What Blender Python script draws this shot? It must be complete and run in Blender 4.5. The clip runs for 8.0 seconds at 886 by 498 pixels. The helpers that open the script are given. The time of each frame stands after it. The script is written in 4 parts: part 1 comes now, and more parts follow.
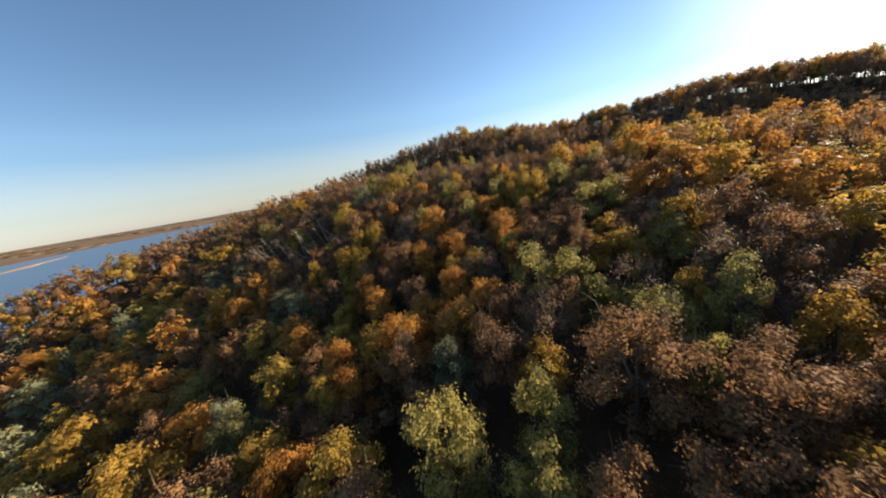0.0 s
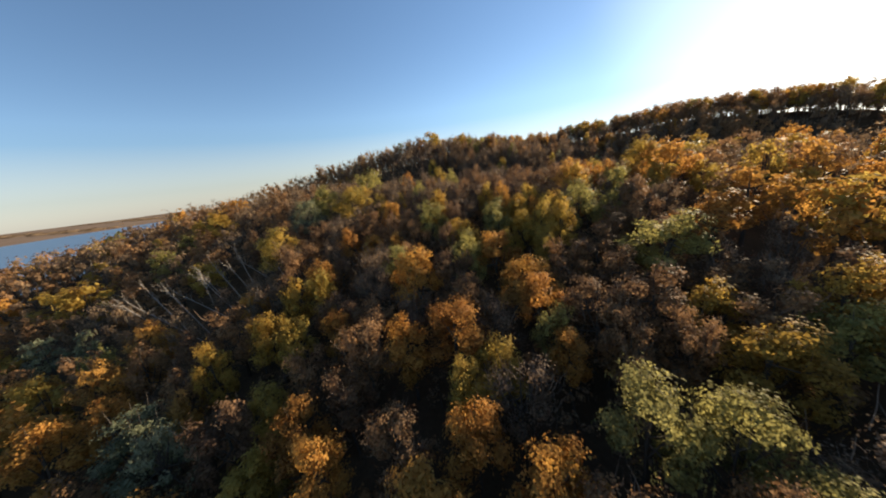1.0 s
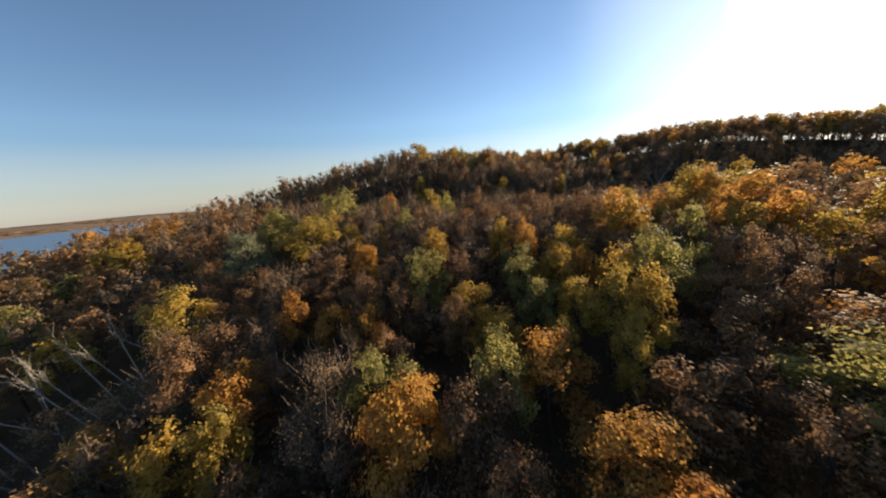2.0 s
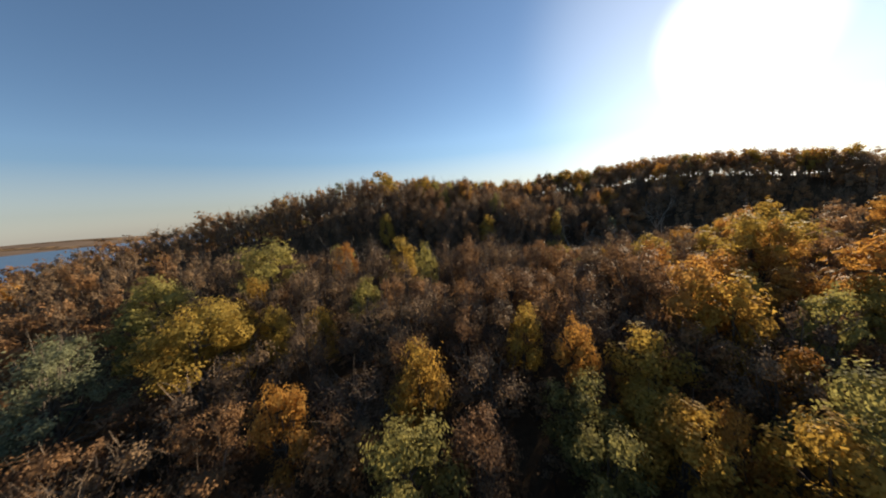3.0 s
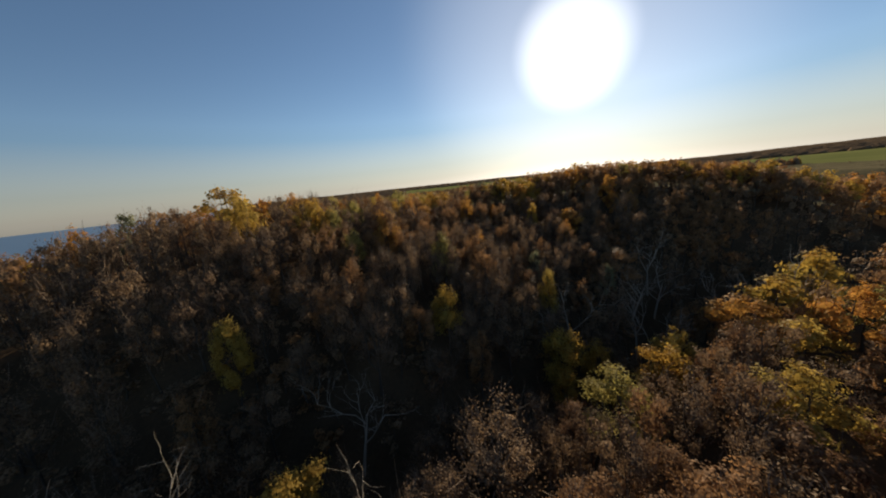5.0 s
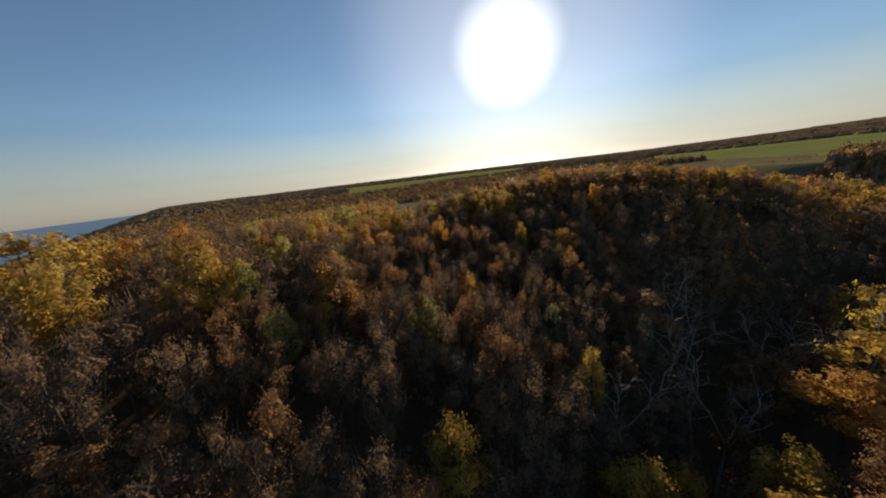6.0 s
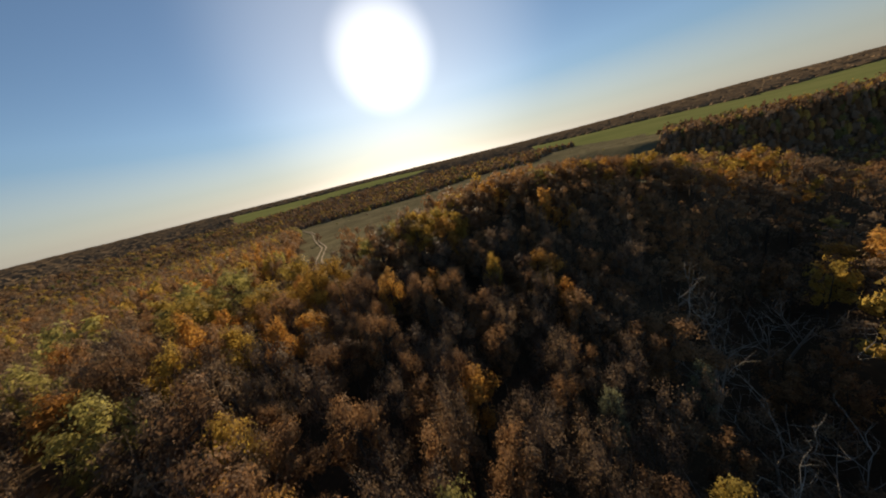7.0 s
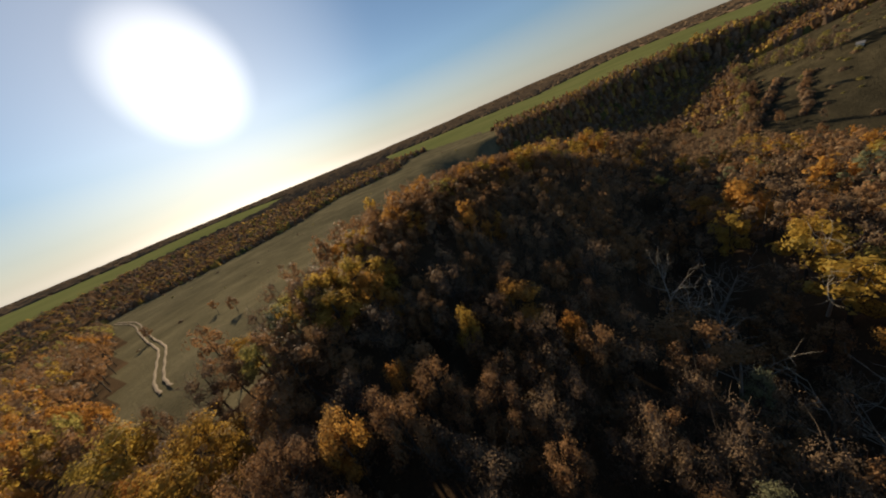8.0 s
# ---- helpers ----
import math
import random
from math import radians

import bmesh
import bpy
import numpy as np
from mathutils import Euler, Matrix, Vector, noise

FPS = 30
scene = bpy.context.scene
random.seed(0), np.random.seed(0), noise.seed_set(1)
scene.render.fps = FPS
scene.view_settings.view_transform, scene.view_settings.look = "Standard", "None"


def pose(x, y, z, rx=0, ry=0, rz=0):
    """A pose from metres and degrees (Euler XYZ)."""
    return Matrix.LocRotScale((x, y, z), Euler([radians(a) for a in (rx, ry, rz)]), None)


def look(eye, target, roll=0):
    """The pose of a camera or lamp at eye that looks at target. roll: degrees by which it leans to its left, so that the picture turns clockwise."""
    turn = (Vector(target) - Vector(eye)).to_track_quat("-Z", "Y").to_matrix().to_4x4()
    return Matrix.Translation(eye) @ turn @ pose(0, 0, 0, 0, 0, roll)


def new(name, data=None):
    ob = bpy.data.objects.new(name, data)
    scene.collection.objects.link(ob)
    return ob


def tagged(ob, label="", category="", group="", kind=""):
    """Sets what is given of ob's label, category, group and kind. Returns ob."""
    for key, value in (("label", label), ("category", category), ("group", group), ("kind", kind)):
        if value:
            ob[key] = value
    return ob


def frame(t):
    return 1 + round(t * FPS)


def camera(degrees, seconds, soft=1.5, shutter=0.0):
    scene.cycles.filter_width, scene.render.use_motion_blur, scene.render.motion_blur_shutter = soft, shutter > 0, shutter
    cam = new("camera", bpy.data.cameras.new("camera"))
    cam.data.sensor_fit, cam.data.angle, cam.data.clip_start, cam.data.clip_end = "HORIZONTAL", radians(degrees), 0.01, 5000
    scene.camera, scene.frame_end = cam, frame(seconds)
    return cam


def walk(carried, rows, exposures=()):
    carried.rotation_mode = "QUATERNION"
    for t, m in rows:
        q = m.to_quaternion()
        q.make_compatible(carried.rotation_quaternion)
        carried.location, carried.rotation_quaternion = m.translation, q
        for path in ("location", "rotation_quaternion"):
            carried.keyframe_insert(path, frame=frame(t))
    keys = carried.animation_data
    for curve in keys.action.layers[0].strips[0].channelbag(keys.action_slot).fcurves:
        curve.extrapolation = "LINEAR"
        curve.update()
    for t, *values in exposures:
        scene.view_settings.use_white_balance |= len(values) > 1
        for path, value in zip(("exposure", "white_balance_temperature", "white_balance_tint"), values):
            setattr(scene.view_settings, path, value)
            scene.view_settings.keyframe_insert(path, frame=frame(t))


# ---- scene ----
cam = camera(113.0, 8.0, soft=1.9, shutter=0.1)
PATH = [
    (0, (-0.002, 0.043, 49.998), (-0.006, 1.985, 49.52), -10.0),
    (0.5, (-1.923, 10.44, 51.178), (-1.756, 12.377, 50.707), -8.9),
    (1, (-2.36, 20.573, 52.453), (-2.075, 22.495, 51.982), -7.4),
    (2.5, (0.271, 48.183, 57.432), (0.794, 50.08, 57.075), -5.0),
    (3, (1.798, 57.392, 59.565), (2.476, 59.251, 59.274), -5.1),
    (3.5, (3.643, 66.418, 62.088), (4.509, 68.201, 61.818), -5.8),
    (4, (6.174, 74.994, 64.844), (7.206, 76.679, 64.533), -6.2),
    (4.5, (9.319, 82.994, 67.292), (10.47, 84.586, 66.916), -6.0),
    (4.7, (10.779, 86.159, 68.254), (11.971, 87.715, 67.851), -6.1),
    (5.8, (21.103, 104.063, 73.425), (22.531, 105.371, 72.925), -6.2),
    (6, (23.233, 107.122, 74.233), (24.713, 108.367, 73.725), -6.8),
    (6.5, (28.794, 114.429, 76.143), (30.417, 115.472, 75.613), -9.5),
    (7, (34.93, 121.28, 77.953), (36.692, 122.033, 77.379), -13.7),
    (7.5, (41.714, 126.998, 79.783), (43.565, 127.383, 79.133), -18.7),
    (8, (49.195, 131.26, 81.102), (51.052, 131.24, 80.359), -22.3),
]
walk(cam, [(t, look(eye, aim, roll)) for t, eye, aim, roll in PATH], exposures=[(0, 1.42, 7050, 10), (1, 1.35, 7100, 10), (2.5, 1.1, 7150, 10), (3.5, 0.8, 7100, 10), (4.5, 0.53, 7150, 10), (6, 0.46, 7300, 10), (8, 0.44, 7500, 10)])

# ---- light: low autumn sun and clear sky ----
SUN_AZIMUTH, SUN_HEIGHT = radians(64.5), radians(17.8)
TO_SUN = Vector((math.sin(SUN_AZIMUTH) * math.cos(SUN_HEIGHT), math.cos(SUN_AZIMUTH) * math.cos(SUN_HEIGHT), math.sin(SUN_HEIGHT)))
world = bpy.data.worlds.new("world")
scene.world = world
world.use_nodes = True
wt = world.node_tree
sky = wt.nodes.new("ShaderNodeTexSky")
sky.sky_type, sky.sun_disc = "NISHITA", False
sky.sun_elevation, sky.sun_rotation = SUN_HEIGHT, SUN_AZIMUTH
sky.altitude, sky.air_density, sky.dust_density, sky.ozone_density = 100, 0.85, 0.11, 2.6
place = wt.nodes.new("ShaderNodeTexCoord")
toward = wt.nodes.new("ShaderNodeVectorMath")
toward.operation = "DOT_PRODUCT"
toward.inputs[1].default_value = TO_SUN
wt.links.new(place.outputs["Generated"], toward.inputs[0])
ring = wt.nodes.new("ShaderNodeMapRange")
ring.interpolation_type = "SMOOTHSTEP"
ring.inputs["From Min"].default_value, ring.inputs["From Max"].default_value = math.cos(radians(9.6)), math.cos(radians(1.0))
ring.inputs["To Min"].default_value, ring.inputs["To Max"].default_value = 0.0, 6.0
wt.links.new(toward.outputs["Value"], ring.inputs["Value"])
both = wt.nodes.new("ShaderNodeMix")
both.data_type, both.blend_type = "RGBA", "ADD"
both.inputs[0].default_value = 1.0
level = wt.nodes.new("ShaderNodeSeparateXYZ")
wt.links.new(place.outputs["Generated"], level.inputs[0])
pale = wt.nodes.new("ShaderNodeMapRange")
pale.inputs["From Min"].default_value, pale.inputs["From Max"].default_value = 0.0, 0.16
pale.inputs["To Min"].default_value, pale.inputs["To Max"].default_value = 0.3, 1.06
wt.links.new(level.outputs[2], pale.inputs["Value"])
dusty = wt.nodes.new("ShaderNodeHueSaturation")
wt.links.new(pale.outputs[0], dusty.inputs["Saturation"])
dim = wt.nodes.new("ShaderNodeMapRange")
dim.inputs["From Min"].default_value, dim.inputs["From Max"].default_value = 0.0, 0.2
dim.inputs["To Min"].default_value, dim.inputs["To Max"].default_value = 0.57, 1.0
wt.links.new(level.outputs[2], dim.inputs["Value"])
wt.links.new(dim.outputs[0], dusty.inputs["Value"])
wt.links.new(sky.outputs[0], dusty.inputs["Color"])
wt.links.new(dusty.outputs[0], both.inputs[6])
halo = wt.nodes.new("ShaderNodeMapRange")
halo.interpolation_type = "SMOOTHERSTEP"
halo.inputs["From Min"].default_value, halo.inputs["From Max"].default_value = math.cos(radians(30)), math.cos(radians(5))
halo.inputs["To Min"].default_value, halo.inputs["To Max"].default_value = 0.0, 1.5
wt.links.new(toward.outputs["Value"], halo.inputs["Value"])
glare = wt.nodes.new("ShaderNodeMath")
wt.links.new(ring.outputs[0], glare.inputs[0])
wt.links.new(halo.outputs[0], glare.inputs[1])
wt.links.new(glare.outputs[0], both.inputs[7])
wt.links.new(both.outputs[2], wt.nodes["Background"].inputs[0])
wt.nodes["Background"].inputs[1].default_value = 0.076
sun = bpy.data.lights.new("sun", "SUN")
sun.energy, sun.angle, sun.color = 5.0, radians(0.6), (1.0, 0.86, 0.66)
new("sun", sun).matrix_world = Matrix.Translation((0, 0, 400)) @ TO_SUN.to_track_quat("Z", "Y").to_matrix().to_4x4()


# ---- materials ----
def material(name):
    m = bpy.data.materials.new(name)
    m.use_nodes = True
    return m, m.node_tree.nodes, m.node_tree.links, m.node_tree.nodes["Principled BSDF"]


def ramp(nodes, colours, name="ramp"):
    r = nodes.new("ShaderNodeValToRGB")
    n = len(colours)
    while len(r.color_ramp.elements) < n:
        r.color_ramp.elements.new(0.5)
    for i, c in enumerate(colours):
        r.color_ramp.elements[i].position = i / (n - 1)
        r.color_ramp.elements[i].color = (*c, 1)
    return r


def noise_node(nodes, links, scale, detail=4.0, rough=0.55):
    geo = nodes.new("ShaderNodeNewGeometry")
    n = nodes.new("ShaderNodeTexNoise")
    n.inputs["Scale"].default_value, n.inputs["Detail"].default_value, n.inputs["Roughness"].default_value = scale, detail, rough
    links.new(geo.outputs["Position"], n.inputs["Vector"])
    return n


def calc(nodes, links, op, a, b):
    n = nodes.new("ShaderNodeMath")
    n.operation = op
    for i, v in enumerate((a, b)):
        if isinstance(v, (int, float)):
            n.inputs[i].default_value = v
        else:
            links.new(v, n.inputs[i])
    return n.outputs[0]


def leaf_material(name, colours, glow=0.38, gloss=0.6, sheen=0.06, heart=False):
    """Leaves: the hue wanders from tree to tree and from leaf to leaf; light passes through the blades."""
    m, nodes, links, bsdf = material(name)
    info, geo = nodes.new("ShaderNodeObjectInfo"), nodes.new("ShaderNodeNewGeometry")
    patch = noise_node(nodes, links, 0.16, 2.0)
    fac = calc(nodes, links, "ADD", calc(nodes, links, "MULTIPLY", info.outputs["Random"], 0.62), calc(nodes, links, "MULTIPLY", calc(nodes, links, "SUBTRACT", patch.outputs["Fac"], 0.5), 1.3))
    fac = calc(nodes, links, "ADD", fac, calc(nodes, links, "MULTIPLY", geo.outputs["Random Per Island"], 0.34))
    r = ramp(nodes, colours)
    links.new(fac, r.inputs[0])
    hsv = nodes.new("ShaderNodeHueSaturation")
    links.new(r.outputs[0], hsv.inputs["Color"])
    if heart:
        # overlapping leaves: each cell of its own tone, curled, with gaps between
        cells = nodes.new("ShaderNodeTexVoronoi")
        cells.inputs["Scale"].default_value = 5.5
        links.new(geo.outputs["Position"], cells.inputs["Vector"])
        tone = nodes.new("ShaderNodeSeparateColor")
        links.new(cells.outputs["Color"], tone.inputs[0])
        links.new(calc(nodes, links, "ADD", calc(nodes, links, "MULTIPLY", tone.outputs[0], 0.75), 0.66), hsv.inputs["Value"])
        curl = nodes.new("ShaderNodeBump")
        curl.inputs["Strength"].default_value, curl.inputs["Distance"].default_value = 1.0, 0.16
        links.new(calc(nodes, links, "ADD", calc(nodes, links, "MULTIPLY", cells.outputs["Distance"], -0.8), tone.outputs[1]), curl.inputs["Height"])
        links.new(curl.outputs[0], bsdf.inputs["Normal"])
    else:
        links.new(calc(nodes, links, "ADD", calc(nodes, links, "MULTIPLY", geo.outputs["Random Per Island"], 0.3), 0.88), hsv.inputs["Value"])
    links.new(hsv.outputs[0], bsdf.inputs["Base Color"])
    bsdf.inputs["Roughness"].default_value = gloss
    bsdf.inputs["Specular IOR Level"].default_value = sheen
    thin, mix = nodes.new("ShaderNodeBsdfTranslucent"), nodes.new("ShaderNodeMixShader")
    links.new(hsv.outputs[0], thin.inputs[0])
    mix.inputs[0].default_value = glow
    links.new(bsdf.outputs[0], mix.inputs[1])
    links.new(thin.outputs[0], mix.inputs[2])
    last = mix
    if heart:
        hole, last = nodes.new("ShaderNodeBsdfTransparent"), nodes.new("ShaderNodeMixShader")
        links.new(calc(nodes, links, "GREATER_THAN", cells.outputs["Distance"], 0.56), last.inputs[0])
        links.new(mix.outputs[0], last.inputs[1])
        links.new(hole.outputs[0], last.inputs[2])
    links.new(last.outputs[0], nodes["Material Output"].inputs[0])
    return m


def bark_material(name, dark, light, scale=7.0):
    m, nodes, links, bsdf = material(name)
    n = noise_node(nodes, links, scale, 5.0, 0.7)
    r = ramp(nodes, (dark, light))
    links.new(n.outputs["Fac"], r.inputs[0])
    links.new(r.outputs[0], bsdf.inputs["Base Color"])
    bsdf.inputs["Roughness"].default_value = 0.9
    bsdf.inputs["Specular IOR Level"].default_value = 0.08
    bump = nodes.new("ShaderNodeBump")
    bump.inputs["Strength"].default_value, bump.inputs["Distance"].default_value = 0.6, 0.03
    links.new(n.outputs["Fac"], bump.inputs["Height"])
    links.new(bump.outputs[0], bsdf.inputs["Normal"])
    return m


def ground_material(name, colours, scale, fine, relief=0.15, rough=0.95):
    m, nodes, links, bsdf = material(name)
    a, b = noise_node(nodes, links, scale, 6.0, 0.6), noise_node(nodes, links, fine, 5.0, 0.7)
    f = calc(nodes, links, "ADD", calc(nodes, links, "MULTIPLY", a.outputs["Fac"], 1.5), calc(nodes, links, "MULTIPLY", b.outputs["Fac"], 0.8))
    f = calc(nodes, links, "SUBTRACT", f, 0.65)
    r = ramp(nodes, colours)
    links.new(f, r.inputs[0])
    links.new(r.outputs[0], bsdf.inputs["Base Color"])
    bsdf.inputs["Roughness"].default_value = rough
    bsdf.inputs["Specular IOR Level"].default_value = 0.0
    bump = nodes.new("ShaderNodeBump")
    bump.inputs["Strength"].default_value, bump.inputs["Distance"].default_value = 0.8, relief
    links.new(b.outputs["Fac"], bump.inputs["Height"])
    links.new(bump.outputs[0], bsdf.inputs["Normal"])
    return m


LEAF_TONES = {
    "rust": ("rust_leaves", ((0.157, 0.092, 0.055), (0.235, 0.133, 0.068), (0.318, 0.173, 0.078), (0.24, 0.152, 0.088)), 0.42),
    "orange": ("orange_leaves", ((0.33, 0.155, 0.048), (0.43, 0.205, 0.053), (0.49, 0.26, 0.063), (0.37, 0.21, 0.07)), 0.52),
    "gold": ("golden_leaves", ((0.34, 0.20, 0.05), (0.41, 0.25, 0.055), (0.42, 0.285, 0.066), (0.30, 0.235, 0.068)), 0.54),
    "green": ("olive_green_leaves", ((0.19, 0.168, 0.065), (0.265, 0.23, 0.08), (0.325, 0.277, 0.088), (0.37, 0.30, 0.095)), 0.54),
    "bare": ("withered_leaves", ((0.14, 0.094, 0.064), (0.20, 0.132, 0.08), (0.27, 0.175, 0.098)), 0.34),
    "pine": ("grey_green_needles", ((0.155, 0.165, 0.095), (0.21, 0.215, 0.12), (0.265, 0.255, 0.145)), 0.45),
}
LEAF = {kind: leaf_material(*tones) for kind, tones in LEAF_TONES.items()}
HEART = {kind: leaf_material("inner_" + name, colours, glow, heart=True) for kind, (name, colours, glow) in LEAF_TONES.items()}
FARWOOD = leaf_material("distant_bare_crowns", ((0.13, 0.095, 0.065), (0.18, 0.125, 0.08), (0.23, 0.155, 0.09)), 0.3, 0.8, 0.0)
FAR_LEAF = {
    "rust": leaf_material("rust_crowns_afar", ((0.17, 0.10, 0.055), (0.24, 0.135, 0.065), (0.31, 0.17, 0.075)), 0.3, 0.8, 0.0),
    "bare": leaf_material("leafless_crowns_afar", ((0.16, 0.115, 0.08), (0.21, 0.145, 0.095), (0.26, 0.175, 0.11)), 0.3, 0.8, 0.0),
    "gold": leaf_material("golden_crowns_afar", ((0.34, 0.21, 0.06), (0.40, 0.26, 0.07), (0.36, 0.26, 0.08)), 0.34, 0.8, 0.0),
    "green": leaf_material("olive_crowns_afar", ((0.12, 0.115, 0.045), (0.17, 0.155, 0.055), (0.23, 0.19, 0.065)), 0.3, 0.8, 0.0),
}
LITTER = ground_material("fallen_leaves_under_woods", ((0.085, 0.06, 0.04), (0.125, 0.085, 0.054), (0.165, 0.11, 0.068)), 0.03, 0.4)
BARK = bark_material("grey_brown_bark", (0.035, 0.028, 0.022), (0.14, 0.115, 0.09))
TWIG = bark_material("dry_twigs", (0.105, 0.077, 0.057), (0.235, 0.175, 0.13), 2.0)
DEAD = bark_material("bleached_dead_wood", (0.22, 0.185, 0.145), (0.44, 0.38, 0.30))
SOIL = ground_material("leaf_litter", ((0.042, 0.029, 0.019), (0.085, 0.057, 0.034), (0.14, 0.09, 0.051)), 0.08, 2.5)
STEPPE = ground_material("dry_grass", ((0.065, 0.058, 0.036), (0.125, 0.108, 0.064), (0.20, 0.168, 0.10)), 0.05, 1.2, 0.35)
FALLOW = ground_material("rough_fallow_grass", ((0.026, 0.023, 0.015), (0.052, 0.044, 0.027), (0.095, 0.078, 0.046)), 0.09, 0.9, 0.5)
CROP = ground_material("winter_crop", ((0.11, 0.125, 0.045), (0.155, 0.165, 0.06), (0.21, 0.205, 0.08)), 0.008, 0.3)
PLAIN = ground_material("far_plain", ((0.11, 0.085, 0.068), (0.16, 0.118, 0.09), (0.21, 0.155, 0.115)), 0.004, 0.03)
DIRT = ground_material("pale_dirt", ((0.25, 0.20, 0.14), (0.36, 0.29, 0.21), (0.44, 0.36, 0.27)), 0.3, 4.0, 0.05)
SAND = ground_material("river_sand", ((0.26, 0.19, 0.13), (0.34, 0.25, 0.17), (0.40, 0.31, 0.22)), 0.01, 0.2)
RIVER, nodes, links, bsdf = material("river_water")
bsdf.inputs["Base Color"].default_value, bsdf.inputs["Roughness"].default_value = (0.03, 0.075, 0.16, 1), 0.3
bsdf.inputs["Specular IOR Level"].default_value = 0.16
ripple = noise_node(nodes, links, 0.06, 5.0)
bump = nodes.new("ShaderNodeBump")
bump.inputs["Strength"].default_value, bump.inputs["Distance"].default_value = 0.5, 0.6
links.new(ripple.outputs["Fac"], bump.inputs["Height"])
links.new(bump.outputs[0], bsdf.inputs["Normal"])

# ---- the lie of the land ----
CANOPY = 10.0
HILLS = ((60, 140, 90, 9.13), (-80, 140, 60, 11.65), (60, 120, 40, -3.18), (180, -20, 40, -6.36), (-20, 260, 90, 11.53), (-120, 100, 25, 8.19), (140, 120, 25, 5.97), (20, -20, 60, 9.27),
         (20, 160, 25, 7.91), (80, 140, 90, 10.29), (0, 80, 25, 4.02), (-140, 60, 25, 7.38), (140, 160, 90, 8.94), (200, 60, 25, 4.47), (120, 140, 25, 3.55), (60, 60, 25, 4.01), (-60, 140, 60, 6.65), (166, 48, 20, 7.5), (210, -30, 24, 7), (-52, 144, 16, 2.6), (-22, 150, 16, 2.0), (10, 152, 16, 1.2), (38, 150, 16, 1.6), (64, 150, 12, 1.0), (88, 152, 8, 2.4), (182, 80, 20, 4.5))
CREST = np.array([(82, 152), (105, 143), (120, 128), (134, 112), (139, 92)], float)
RAVINE = np.array([(-60, 146), (-18, 132), (4, 121), (22, 113), (40, 107), (58, 102), (75, 100), (92, 93), (105, 84), (122, 70), (143, 34), (190, 0)], float)


def smooth(a, b, v):
    t = np.clip((v - a) / (b - a), 0, 1)
    return t * t * (3 - 2 * t)


def bank(y):
    return -270 + 0.16 * y


def polar(x, y):
    """Bearing (degrees from +y) and distance from the end of the hill."""
    return np.degrees(np.arctan2(x - 50, y - 134)), np.hypot(x - 50, y - 134)


def off_line(line, x, y):
    """Distance in the plan from a broken line."""
    best = np.full(np.shape(x), 1e9)
    for a, b in zip(line, line[1:]):
        d = b - a
        t = np.clip(((x - a[0]) * d[0] + (y - a[1]) * d[1]) / (d @ d), 0, 1)
        best = np.minimum(best, np.hypot(x - a[0] - t * d[0], y - a[1] - t * d[1]))
    return best


def ground_height(x, y):
    """Height of the ground over the river's level."""
    x, y = np.asarray(x, float), np.asarray(y, float)
    near = 50 - CANOPY - 30.4 + 0.0695 * x + 0.0668 * y
    for hx, hy, s, h in HILLS:
        near = near + h * np.exp(-((x - hx) ** 2 + (y - hy) ** 2) / (2 * s * s))
    near = near - 8.5 * np.exp(-((off_line(RAVINE, x, y) / 7.5) ** 2))
    near = near + 3.0 * np.exp(-((off_line(CREST, x, y) / 12) ** 2)) + 4.0 * np.exp(-((x - 141) ** 2 + (y - 90) ** 2) / 400)
    away = x - bank(y)
    plateau = 46 + 2.5 * np.sin(x / 310 + 1) * np.cos(y / 270) + 1.5 * np.sin((x + y) / 130)
    far = -4 + smooth(-30, 260, away) * (plateau + 4)
    west = -1650 + 0.05 * y
    far = far + smooth(0, 400, west - x) * 11 + smooth(1500, 2600, west - x) * 10
    b, r = polar(x, y)
    far = far + 55 * smooth(1000, 3600, r) * smooth(84, 125, b)
    west_bearing = np.degrees(np.arctan2(x, y))
    far = far + 40 * smooth(2500, 4500, np.hypot(x, y)) * smooth(-20, -32, west_bearing) * smooth(-120, -80, west_bearing)
    keep = 1 - smooth(190, 330, np.hypot(x - 40, y - 110))
    # a steep-sided hollow in the woods before the fields
    edge = np.interp(b, (86, 105, 120, 128, 139, 150), (560, 440, 455, 530, 660, 780)) - 6
    hollow = smooth(93, 106, b) * (1 - smooth(130, 158, b)) * smooth(165, 215, r) * (1 - smooth(edge - 135, edge - 88, r))
    return (keep * near + (1 - keep) * far) * (1 - hollow) + 12 * hollow


def inside(corners, x, y):
    """Whether places lie inside a ring of corners."""
    hit = np.zeros(np.shape(x), bool)
    for (ax, ay), (bx, by) in zip(corners, corners[1:] + corners[:1]):
        cross = (ay > y) != (by > y)
        hit ^= cross & (x < ax + (bx - ax) * (y - ay) / ((by - ay) or 1e-9))
    return hit


GLADE = [(81, 170), (92, 196), (106, 206), (146, 246), (209, 313), (240, 352), (262, 345), (269, 326), (289, 293), (342, 253), (433, 224), (461, 147), (585, 126), (640, 76), (545, -5), (440, 5), (338, 40), (225, 70), (172, 82), (154, 98), (147, 116), (137, 133), (125, 148), (113, 157), (100, 158), (88, 161)]
FELLED = [(126, -14), (160, -24), (194, -58), (298, -165), (345, -225), (290, -290), (150, -130), (108, -42)]


